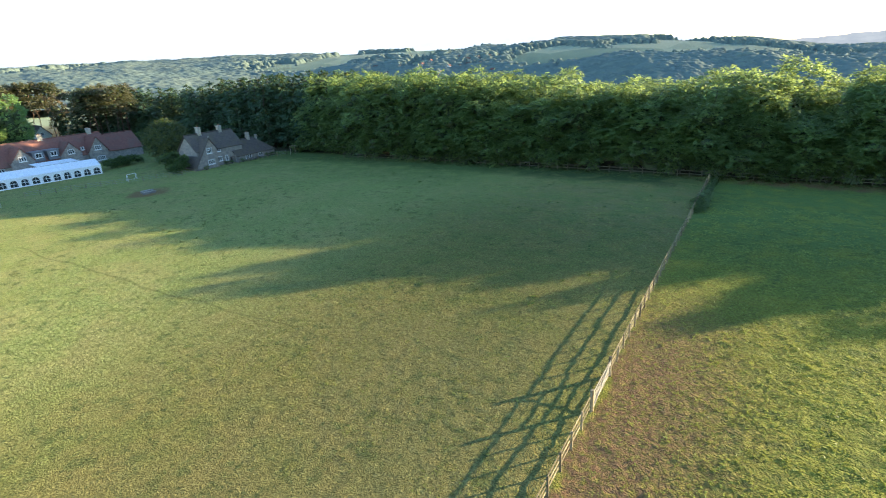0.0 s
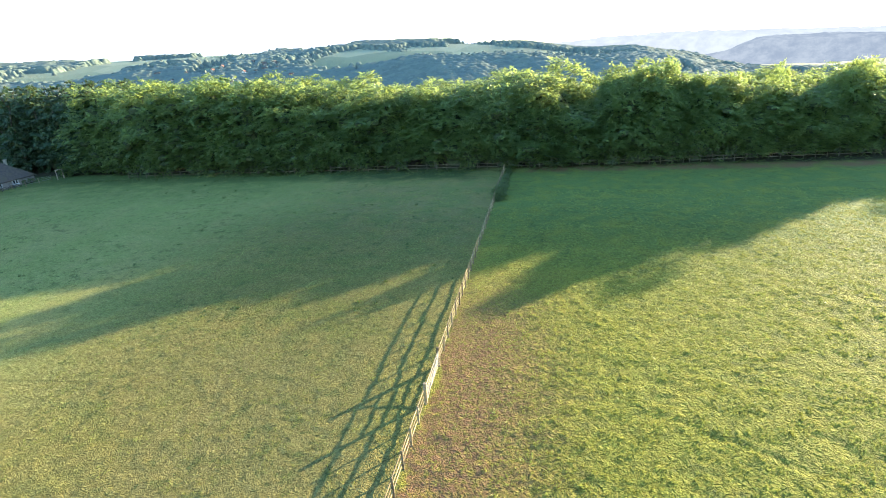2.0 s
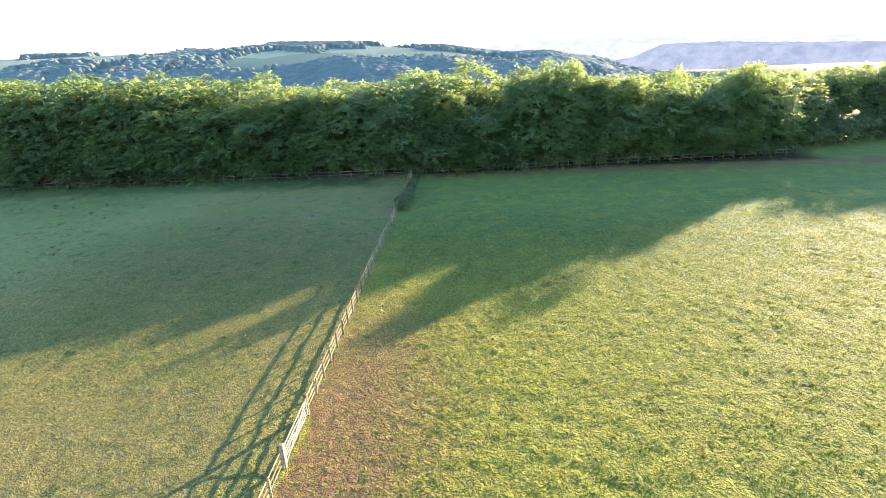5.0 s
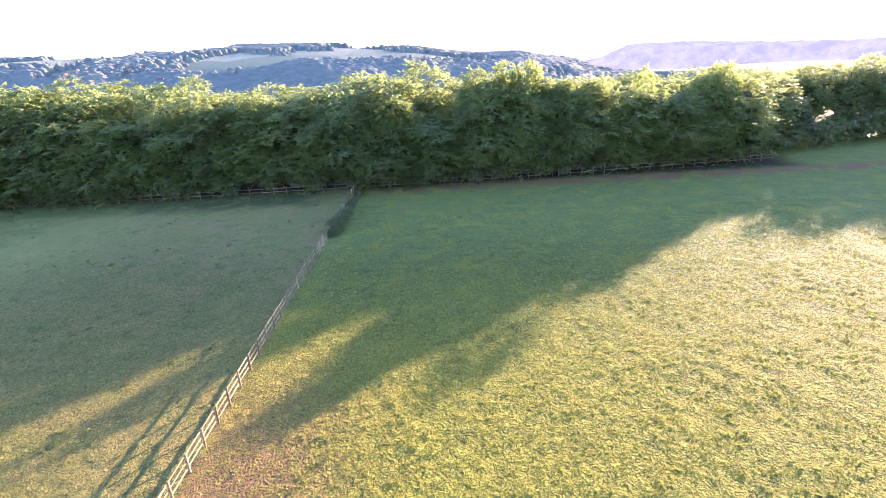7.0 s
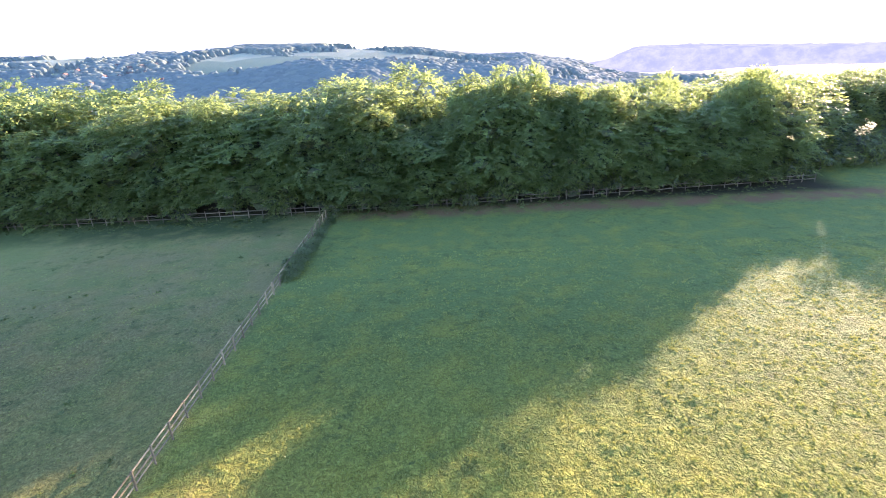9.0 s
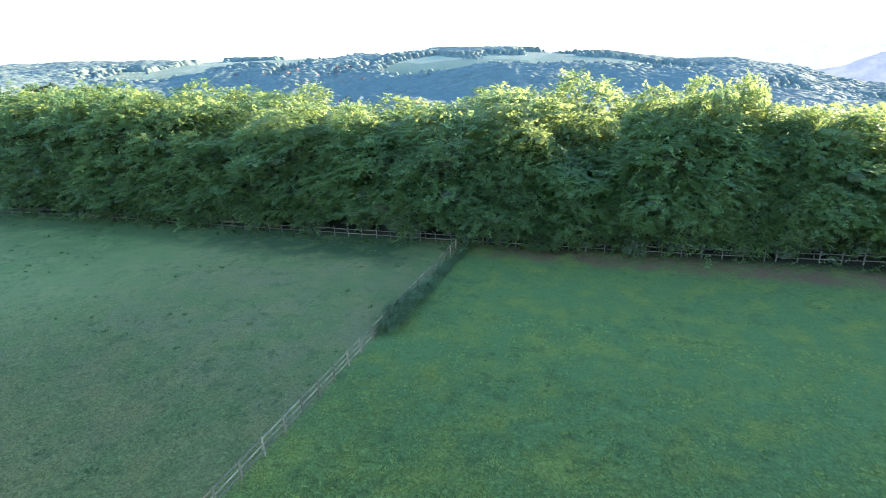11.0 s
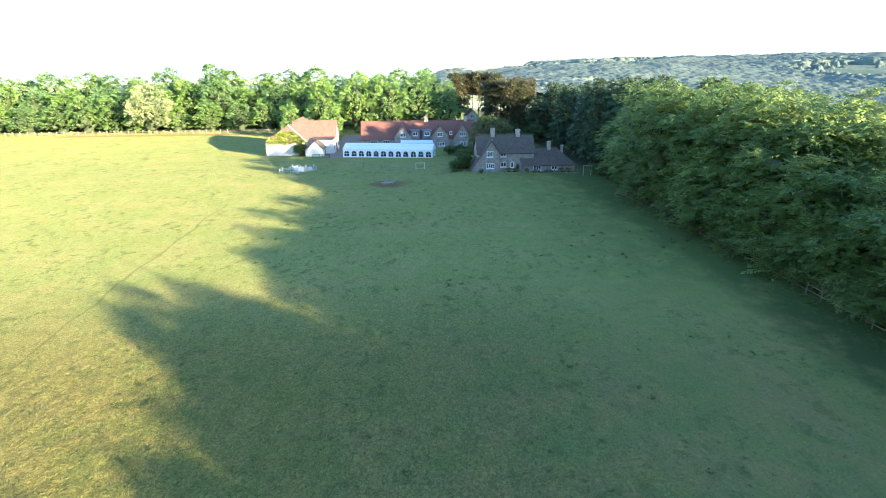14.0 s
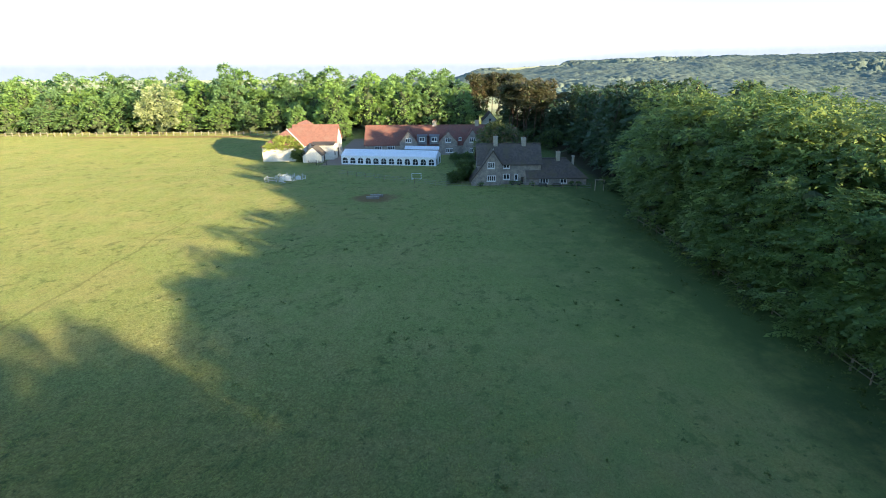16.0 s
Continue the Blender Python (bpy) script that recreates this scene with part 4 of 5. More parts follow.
def field_gate(x, y0, y1, label):
    z = height(x, y0)
    ob = thing("field_gate", (x, y0, z), label, "gate")
    for y in (y0, y1):
        p = new("gate_post", STOUT_MESH)
        p.parent, p.location = ob, (0, y - y0, 0)
    for i, h in enumerate((0.22, 0.42, 0.62, 0.84, 1.12)):
        part("bar", worn_box(x - 0.02, y0 + 0.14, z + h - 0.035, x + 0.02, y1 - 0.14, z + h + 0.035, 0.008), PALE_WOOD, ob)
    for y in (y0 + 0.18, y1 - 0.18):
        part("stile", worn_box(x + 0.024, y - 0.05, z + 0.15, x + 0.07, y + 0.05, z + 1.25, 0.008), PALE_WOOD, ob)
    part("brace", slab_beam((x + 0.045, y0 + 0.2, z + 0.2), (x + 0.045, y1 - 0.25, z + 1.1), 0.045, 0.04), PALE_WOOD, ob)


def slab_beam(a, b, half_h, half_w):
    a, b = Vector(a), Vector(b)
    return tube([a, b], [half_h, half_h], 6)



field_gate(FX, 21.55, 25.55, "closed pale five-bar timber gate in the paddock fence")


def rug():
    """A folded horse rug over the top rail."""
    z = height(FX, 11.0)
    ob = thing("stable_rug", (FX, 11.6, z), "pale striped rug hung over the top fence rail", "rug")
    bands = [(10.9, 11.35, WHITE_PAINT), (11.35, 11.55, RUG_RED), (11.55, 12.0, WHITE_PAINT), (12.0, 12.2, RUG_BLUE), (12.2, 12.45, WHITE_PAINT)]
    for a, b, m in bands:
        prof = [(FX - 0.06, z + 0.45), (FX + 0.0, z + 1.17), (FX + 0.14, z + 1.18), (FX + 0.22, z + 0.35), (FX + 0.19, z + 0.35), (FX + 0.12, z + 1.15), (FX + 0.03, z + 1.14), (FX - 0.03, z + 0.45)]
        part("stripe", prism(prof, "y", a, b), m, ob)


RUG_RED = rough_material("red_cloth", (0.30, 0.05, 0.05), (0.24, 0.04, 0.04), 4, 30, 0.9)
RUG_BLUE = rough_material("green_cloth", (0.10, 0.28, 0.24), (0.08, 0.22, 0.20), 4, 30, 0.9)
rug()


def bramble(y0, y1, h, width, seed, label):
    g = np.random.default_rng(seed)
    ym = (y0 + y1) / 2
    ob = thing("bramble_bush", (-15.9, ym, height(-16, ym)), label, "bush", "brambles on the paddock fence")
    lobes = [(-15.85 + g.normal() * width, y0 + (y1 - y0) * (i + g.random()) / 16, 0.10 + (h - 0.45) * g.random(), (0.26 + 0.22 * g.random()) * min(1.0, 0.35 + 0.5 * h)) for i in range(18)]
    leafy("leaves", foliage(g, lobes, 800, 0.36, 0.20, 5, 0.3, axis=(-16.2, ym), slim=0.24), NETTLE, ob)
    for i in range(10):
        x, y, a = -15.9 + g.normal() * width, y0 + (y1 - y0) * g.random(), g.random() * 6.28
        L = 0.6 + 0.5 * g.random()
        part("stem", tube([(x, y, 0), (x + 0.25 * L * math.cos(a), y + 0.25 * L * math.sin(a), h * 0.9), (x + L * math.cos(a), y + L * math.sin(a), h * 0.75)], [0.012, 0.01, 0.005], 4), BARK, ob, "arching bramble stem")


bramble(65.6, 68.2, 1.0, 0.26, 41, "bramble bush grown over the fence rails")
bramble(67.8, 71.0, 1.25, 0.32, 42, "tall dark bramble bush hiding the fence")
bramble(70.6, 74.0, 0.95, 0.24, 43, "bramble bush tapering along the fence")
bramble(74.4, 79.0, 0.5, 0.14, 45, "low bramble growth at the foot of the fence")
bramble(79.0, 84.4, 0.45, 0.14, 46, "sparse low brambles below the fence rails")


# ---- buildings ----
def window_unit(parent, x, y, z, w, h, lights=2, face="x", arch=False):
    """A white casement on a wall that faces +x: frame, mullions and dark panes."""
    win = thing("window", (0, 0, 0), "", "")
    win.parent = parent
    win.location = Vector((x, y, z)) - parent.location
    bar = 0.12
    y0, y1, z0, z1 = y - w / 2, y + w / 2, z - h / 2, z + h / 2
    pieces = [box(x - 0.05, y0, z0, x + 0.06, y1, z0 + bar), box(x - 0.05, y0, z1 - bar, x + 0.06, y1, z1)]
    for i in range(lights + 1):
        c = y0 + (w - bar) * i / lights
        pieces.append(box(x - 0.05, c, z0 + bar, x + 0.058, c + bar, z1 - bar))
    part("frame", merged(*pieces), WHITE_PAINT, win, "white painted casement frame")
    step = (w - bar) / lights
    for i in range(lights):
        c = y0 + bar + step * i
        part("pane", box(x - 0.04, c, z0 + bar, x + 0.015, c + step - bar, z1 - bar), GLASS, win)
    part("sill", box(x - 0.05, y0 - 0.08, z0 - 0.10, x + 0.13, y1 + 0.08, z0), WHITE_PAINT, win)
    return win


def chimney(parent, x, y, z0, z1, w=0.75, d=0.75, pots=1):
    stack = part("chimney", merged(box(x - d / 2, y - w / 2, z0, x + d / 2, y + w / 2, z1 - 0.18), box(x - d / 2 - 0.06, y - w / 2 - 0.06, z1 - 0.18, x + d / 2 + 0.06, y + w / 2 + 0.06, z1)), STONE_TRIM, parent, "dressed stone chimney stack")
    for i in range(pots):
        c = y + (i - (pots - 1) / 2) * 0.3
        part("chimney_pot", tube([(x, c, z1 - 0.02), (x, c, z1 + 0.30)], [0.12, 0.09], 8), WARM_TILE, stack)
    return stack


def roof_pair(parent, axis, a, b, mid, half, eave, ridge, material, over=0.3, thick=0.16):
    """Two roof slopes over a ridge that runs along an axis from a to b."""
    rise = (ridge - eave) / half
    for s in (-1, 1):
        lo = mid + s * (half + over)
        zl = eave - over * rise + 0.1
        zr = ridge + 0.1
        pts = [(a, lo, zl), (b, lo, zl), (b, mid, zr), (a, mid, zr)]
        if axis == "y":
            pts = [(q, p, z) for p, q, z in pts]
        part("roof", slab(pts, thick), material, parent)
    ends = (a + 0.02, b - 0.02)
    p0, p1 = ((ends[0], mid, ridge + 0.10), (ends[1], mid, ridge + 0.10))
    if axis == "y":
        p0, p1 = (mid, ends[0], ridge + 0.10), (mid, ends[1], ridge + 0.10)
    part("ridge_tiles", tube([p0, p1], [0.13, 0.13], 8), material, parent)


def cottage():
    z0 = -0.7
    ob = thing("cottage", (-111, 70, z0), "old stone cottage with stone-slate roofs and three chimneys", "house")
    # main range, ridge along y
    part("wall", prism([(-118.2, z0), (-112.0, z0), (-112.0, 3.75), (-115.1, 6.85), (-118.2, 3.75)], "y", 63.7, 75.2), STONE, ob)
    roof_pair(ob, "y", 63.45, 75.45, -115.1, 3.1, 3.75, 6.85, STONE_TILE)
    # front gable, with one long slope
    part("gable_wall", prism([(62.5, z0), (67.9, z0), (67.9, 3.9), (66.3, 6.15), (62.5, 0.9)], "x", -114.0, -111.0), STONE, ob)
    part("gable_roof", slab([(-110.75, 62.15, 0.55), (-110.75, 66.3, 6.32), (-115.0, 66.3, 6.32), (-115.0, 62.15, 0.55)], 0.15), STONE_TILE, ob)
    part("gable_roof", slab([(-110.75, 68.15, 3.65), (-110.75, 66.3, 6.32), (-115.0, 66.3, 6.32), (-115.0, 68.15, 3.65)], 0.15), STONE_TILE, ob)
    part("coping", tube([(-110.85, 66.3, 6.35), (-110.85, 66.3, 6.7)], [0.12, 0.05], 6), STONE_TRIM, ob)
    # low wing with hipped end
    part("wing_wall", box(-117.2, 72.2, z0 - 0.2, -110.9, 83.4, 1.45), STONE, ob)
    e, r, ym, xm = 1.2, 4.35, 80.2, -114.0
    xa, xb, ya, yb = -117.5, -110.6, 72.4, 83.7
    part("wing_roof", slab([(xb, ya, e), (xb, yb, e), (xm, ym, r), (xm, ya, r)], 0.15), STONE_TILE, ob)
    part("wing_roof", slab([(xa, ya, e), (xa, yb, e), (xm, ym, r), (xm, ya, r)], 0.15), STONE_TILE, ob)
    part("wing_roof", slab([(xa, yb, e), (xb, yb, e), (xm, ym, r)], 0.15), STONE_TILE, ob)
    part("ridge_tiles", tube([(xm, ya, r), (xm, ym, r), ], [0.14, 0.14], 8), STONE_TILE, ob)
    chimney(ob, -115.1, 67.1, 6.0, 8.3, 0.75, 0.9, 1)
    chimney(ob, -115.1, 72.3, 6.0, 8.0, 0.75, 0.9, 1)
    chimney(ob, -113.9, 78.6, 3.6, 5.6, 0.65, 0.8, 1)
    chimney(ob, -114.6, 81.6, 3.0, 4.7, 0.4, 0.4, 0)
    window_unit(ob, -111.0, 66.0, 3.62, 1.25, 1.15, 3)
    window_unit(ob, -111.0, 66.1, 1.25, 1.6, 1.05, 4)
    window_unit(ob, -112.0, 68.9, 3.3, 1.15, 0.85, 2)
    window_unit(ob, -112.0, 68.95, 1.35, 1.2, 1.05, 2)
    window_unit(ob, -112.0, 70.75, 1.25, 0.65, 1.2, 1)
    window_unit(ob, -110.9, 75.7, 0.72, 1.6, 0.95, 3)
    window_unit(ob, -110.9, 79.2, 0.70, 1.25, 0.85, 2)
    part("door", worn_box(-112.03, 71.6, -0.6, -111.95, 72.1, 1.3), DARK_WOOD, ob, "dark plank door")
    return ob


cottage()


def long_house():
    z0 = -1.3
    ob = thing("farmhouse", (-158, 57, z0), "long stone farmhouse with red clay tile roof and gabled dormers", "house")
    part("wall", prism([(-165.0, z0), (-155.4, z0), (-155.4, 1.55), (-160.2, 5.95), (-165.0, 1.55)], "y", 37.2, 69.0), STONE, ob)
    roof_pair(ob, "y", 36.9, 69.2, -160.2, 4.8, 1.55, 5.95, RED_TILE)
    part("end_wall", prism([(-163.5, z0), (-155.6, z0), (-155.6, 1.4), (-159.5, 5.2), (-163.5, 1.4)], "y", 69.0, 77.0), STONE, ob)
    roof_pair(ob, "y", 69.2, 77.2, -159.5, 3.95, 1.4, 5.2, RED_TILE)
    for c, w, apex, eave in ((48.6, 4.6, 5.2, 2.3), (58.9, 4.8, 4.95, 2.3), (65.2, 4.7, 5.4, 2.0)):
        gable = part("gable", prism([(c - w / 2, z0), (c + w / 2, z0), (c + w / 2, eave), (c, apex), (c - w / 2, eave)], "x", -158.5, -154.6), STONE, ob)
        roof = (apex - eave) / (w / 2)
        for s in (-1, 1):
            part("gable_roof", slab([(-154.35, c, apex + 0.16), (-160.0, c, apex + 0.16), (-160.0, c + s * (w / 2 + 0.25), eave - 0.25 * roof + 0.16), (-154.35, c + s * (w / 2 + 0.25), eave - 0.25 * roof + 0.16)], 0.14), RED_TILE, ob)
        window_unit(ob, -154.6, c, 2.75, 1.5, 1.15, 3)
        window_unit(ob, -154.6, c + 0.3, 0.1, 1.9, 1.1, 4)
    for c in (52.1, 55.3):
        part("dormer", box(-158.6, c - 1.2, 1.6, -155.0, c + 1.2, 3.75), LEAD, ob, "flat lead-clad dormer")
        part("dormer_roof", box(-158.8, c - 1.35, 3.75, -154.8, c + 1.35, 3.88), LEAD, ob)
        window_unit(ob, -155.0, c, 2.95, 1.4, 1.1, 2)
    for c in (40.6, 44.0):
        window_unit(ob, -155.4, c, 0.75, 1.9, 1.0, 3)
    window_unit(ob, -155.4, 62.0, 3.0, 0.7, 0.8, 1)
    chimney(ob, -160.2, 55.3, 5.2, 7.15, 1.1, 0.7, 2)
    chimney(ob, -160.2, 66.6, 5.2, 7.2, 1.0, 0.7, 2)
    return ob


long_house()


def barn():
    z0 = -1.3
    ob = thing("barn", (-150, 22, z0), "whitewashed barn with orange clay tile roofs and ivy", "barn")
    # range with its gable to the yard
    part("wall", prism([(-158.5, z0), (-150.0, z0), (-150.0, 3.0), (-154.3, 6.8), (-158.5, 3.0)], "y", 19.0, 30.6), WHITEWASH, ob)
    roof_pair(ob, "y", 19.0, 30.9, -154.3, 4.25, 3.0, 6.8, WARM_TILE, 0.25)
    # wing with hipped end
    part("wing_wall", box(-156.0, 13.6, z0, -145.2, 23.6, 2.75), WHITEWASH, ob)
    e, r = 2.6, 6.2
    xa, xb, ya, yb, ym, xh = -155.0, -144.9, 13.3, 23.9, 18.6, -150.3
    part("wing_roof", slab([(xb, ya, e), (xb, yb, e), (xh, ym, r)], 0.16), WARM_TILE, ob)
    part("wing_roof", slab([(xb, ya, e), (xa, ya, e), (xa, ym, r), (xh, ym, r)], 0.16), WARM_TILE, ob)
    part("wing_roof", slab([(xb, yb, e), (xa, yb, e), (xa, ym, r), (xh, ym, r)], 0.16), WARM_TILE, ob)
    part("flashing", tube([(xh, ym, r + 0.08), (xb, yb, e + 0.08)], [0.16, 0.16], 6), WHITE_PAINT, ob)
    # taller roof at the back
    part("loft_wall", prism([(15.8, z0), (24.0, z0), (24.0, 4.6), (20.0, 7.0), (15.8, 4.6)], "x", -166.0, -156.5), WHITEWASH, ob)
    roof_pair(ob, "x", -166.2, -156.3, 19.9, 4.1, 4.6, 7.0, WARM_TILE, 0.2)
    # lean-to below the main eaves
    part("lean_to", box(-150.0, 25.2, z0, -147.8, 30.4, 2.6), WHITEWASH, ob)
    part("lean_to_roof", slab([(-147.5, 25.0, 2.65), (-147.5, 30.6, 2.65), (-150.2, 30.6, 3.2), (-150.2, 25.0, 3.2)], 0.12), STONE_TILE, ob)
    part("door", worn_box(-153.6, 30.58, z0, -151.9, 30.68, 1.3), DARK_WOOD, ob, "dark plank barn door")
    for x in (-156.6, -149.2):
        part("window_hole", box(x - 0.45, 30.58 if x < -150 else 30.38, 0.0, x + 0.45, 30.66 if x < -150 else 30.46, 1.0), GLASS, ob, "dark window")
    g = np.random.default_rng(77)
    lobes = []
    for i in range(150):
        u = 0.58 * g.random() ** 1.2
        y = 18.6 + (4.9 - 5.2 * u) * g.uniform(-0.92, 1.0)
        lobes.append((-144.9 - 5.4 * u, y, 2.62 + 3.6 * u, 0.13 + 0.10 * g.random()))
    for i in range(15):
        y, long = 14.4 + 9.2 * (i + g.random()) / 15, 0.3 + 1.0 * g.random() ** 2
        for j in range(3):
            lobes.append((-144.98, y + 0.1 * g.normal(), 2.5 - long * j / 2, 0.20 - 0.04 * j))
    leafy("ivy", foliage(g, lobes, 1700, 0.4, 0.24, 5, 0.3, axis=(-152, 19), lay=0.0), IVY, ob, "yellow-green climbing plant over the eaves")
    lobes = [(-144.2 + g.normal() * 0.5, 21.6 + 1.9 * g.random(), -0.6 + 2.2 * g.random(), 0.55 + 0.3 * g.random()) for _ in range(16)]
    leafy("climber", foliage(g, lobes, 420, 0.5, 0.3, 5, 0.4, axis=(-146, 22.6)), HEDGE, ob, "dark shrub against the barn wall")
    shed = thing("outhouse", (-143, 26, z0), "small whitewashed outhouse with a slate roof beside the barn", "shed")
    part("wall", prism([(23.9, z0), (28.4, z0), (28.4, 0.9), (26.5, 2.75), (23.9, 0.7)], "x", -147.6, -142.8), WHITEWASH, shed)
    for s, yy, zz in ((-1, 23.7, 0.62), (1, 28.65, 0.75)):
        part("roof", slab([(-142.6, 26.5, 2.9), (-147.6, 26.5, 2.9), (-147.6, yy, zz), (-142.6, yy, zz)], 0.12), STONE_TILE, shed)
    part("door", worn_box(-146.2, 28.38, z0, -145.2, 28.47, 0.6), DARK_WOOD, shed)
    return ob


barn()


def back_house():
    ob = thing("small_house", (-205, 74, -1.2), "small pale-gabled house among the pines", "house")
    part("wall", prism([(71.8, -1.2), (76.8, -1.2), (76.8, 3.2), (74.3, 5.9), (71.8, 3.2)], "x", -212, -205), WHITEWASH, ob)
    roof_pair(ob, "x", -212.3, -204.7, 74.3, 2.5, 3.2, 5.9, STONE_TILE)
    window_unit(ob, -205, 74.3, 3.4, 1.0, 1.1, 2)


def marquee():
    x0, x1, ya, yb = -144.0, -138.0, 34.0, 56.5
    base, eave, ridge = -0.98, 1.15, 2.25
    xm = (x0 + x1) / 2
    ob = thing("marquee", (xm, 45, base), "long white marquee with a row of arched windows", "tent")
    n = 12
    bay = (yb - ya) / n
    for i in range(n):
        a = ya + bay * i
        part("side_panel", worn_box(x1 - 0.05, a + 0.01, base, x1 + 0.03, a + bay - 0.01, eave, 0.01), CANVAS, ob)
        c = a + bay / 2
        arc = [(c - 0.62, base + 0.40), (c + 0.62, base + 0.40)] + [(c + 0.62 * math.cos(q), base + 1.12 + 0.62 * math.sin(q)) for q in np.linspace(0, math.pi, 9)]
        win = part("arched_window", prism(arc, "x", x1 + 0.031, x1 + 0.045), GLASS, ob, "dark clear plastic window")
        part("glazing_bar", merged(box(x1 + 0.046, c - 0.03, base + 0.40, x1 + 0.06, c + 0.03, base + 1.72), box(x1 + 0.046, c - 0.6, base + 1.02, x1 + 0.06, c + 0.6, base + 1.08)), CANVAS, win)
    part("back_wall", box(x0 - 0.03, ya, base, x0 + 0.05, yb, eave), CANVAS, ob)
    for y in (ya, yb):
        part("end_wall", prism([(x0, base), (x1, base), (x1, eave), (xm, ridge), (x0, eave)], "y", y - 0.04, y + 0.04), CANVAS, ob)
    for c in (-139.4, -142.6):
        part("end_window", box(c - 0.5, yb + 0.041, base + 0.3, c + 0.5, yb + 0.06, base + 1.7), GLASS, ob)
    for i in range(6):
        a, b = ya - 0.1 + (yb - ya + 0.2) * i / 6, ya - 0.1 + (yb - ya + 0.2) * (i + 1) / 6
        for s in (-1, 1):
            part("roof_sheet", slab([(xm, a, ridge + 0.08), (xm, b, ridge + 0.08), (xm + s * 3.12, b, eave + 0.03), (xm + s * 3.12, a, eave + 0.03)], 0.05), CANVAS, ob)
    ob.rotation_euler = (0, 0, radians(-11))
    part("valance", box(x1 + 0.06, ya, eave - 0.22, x1 + 0.10, yb, eave + 0.02), CANVAS, ob)
    can = thing("canopy", (-149, 52, -1.1), "flat white canopy between the marquee and the house", "canopy")
    part("sheet", slab([(-150.5, 48.0, 1.95), (-150.5, 56.6, 1.75), (-147.0, 56.6, 1.45), (-147.0, 48.0, 1.65)], 0.10), CANVAS, can)
    for x, y in ((-147.2, 48.2), (-147.2, 56.3), (-150.3, 48.2), (-150.3, 56.3)):
        part("pole", tube([(x, y, -1.2), (x, y, 1.55)], [0.05, 0.05], 8), GREY_METAL, can)


marquee()
back_house()


# ---- things in the field ----
def goal(x, y, label):
    z = height(x, y)
    ob = thing("goal", (x, y, z), label, "goal")
    w, h, d = 1.8, 1.25, 0.7
    for s in (-1, 1):
        part("goal_post", tube([(x, y + s * w / 2, z), (x, y + s * w / 2, z + h)], [0.045, 0.045], 8), WHITE_PAINT, ob)
        part("side_bar", tube([(x, y + s * w / 2, z + h), (x - d, y + s * w / 2, z + 0.05)], [0.03, 0.03], 6), WHITE_PAINT, ob)
    part("crossbar", tube([(x, y - w / 2 - 0.04, z + h), (x, y + w / 2 + 0.04, z + h)], [0.045, 0.045], 8), WHITE_PAINT, ob)
    part("ground_bar", tube([(x - d, y - w / 2, z + 0.05), (x - d, y + w / 2, z + 0.05)], [0.03, 0.03], 6), WHITE_PAINT, ob)


goal(-117.5, 52.2, "small white goal frame on the lawn")


def trough(x, y, turn, label):
    z = height(x, y)
    ob = thing("water_trough", (x, y, z), label, "trough", "troughs in the worn patch")
    L, W, H = 1.05, 0.26, 0.34
    part("basin", merged(box(-L, -W, 0, L, W, 0.06), box(-L, -W, 0.06, L, -W + 0.05, H), box(-L, W - 0.05, 0.06, L, W, H), box(-L, -W + 0.05, 0.06, -L + 0.05, W - 0.05, H), box(L - 0.05, -W + 0.05, 0.06, L, W - 0.05, H)), DARK_METAL, ob)
    part("rim", merged(worn_box(-L - 0.03, -W - 0.04, H, L + 0.03, -W + 0.06, H + 0.05), worn_box(-L - 0.03, W - 0.06, H, L + 0.03, W + 0.04, H + 0.05)), GREY_METAL, ob)
    for p in ob.children:
        p.data.transform(Matrix.Translation(Vector((x, y, z))))
    ob.rotation_euler = (0, 0, turn)


trough(-102.3, 46.2, 1.45, "long grey metal trough in a worn muddy ring")
trough(-100.9, 45.7, 1.55, "second grey metal trough beside the first")


def jump(x, y, turn, width, label, material, filler=0.0):
    z = height(x, y)
    ob = thing("show_jump", (x, y, z), label, "jump", "jump stands in the pasture")
    c, s = math.cos(turn), math.sin(turn)
    at = lambda u, v, w: (x + u * c - v * s, y + u * s + v * c, z + w)
    for e in (-1, 1):
        part("wing_post", tube([at(e * width / 2, 0, 0), at(e * width / 2, 0, 1.25)], [0.05, 0.05], 6), JUMP_PAINT, ob)
        part("foot", tube([at(e * width / 2, -0.45, 0.04), at(e * width / 2, 0.45, 0.04)], [0.05, 0.05], 6), JUMP_PAINT, ob)
        part("wing_post", tube([at(e * (width / 2 + 0.6), 0, 0), at(e * (width / 2 + 0.6), 0, 0.85)], [0.04, 0.04], 6), JUMP_PAINT, ob)
        for a, b in ((0.2, 0.2), (0.5, 0.45), (0.85, 0.7), (1.15, 0.82)):
            part("wing_slat", tube([at(e * width / 2, 0, a), at(e * (width / 2 + 0.6), 0, b)], [0.03, 0.03], 5), JUMP_PAINT, ob)
    for w in (0.25, 0.55, 0.85):
        part("pole", tube([at(-width / 2, 0.08, w), at(width / 2, 0.08, w + 0.05)], [0.05, 0.05], 8), material, ob)
    if filler:
        half = width * 0.36
        part("filler", slab([at(-half, -0.12, 0.0), at(half, -0.12, 0.0), at(half * 0.8, -0.12, filler), at(0, -0.12, filler * 1.15), at(-half * 0.8, -0.12, filler)], 0.08), WHITE_PAINT, ob, "white painted filler board")


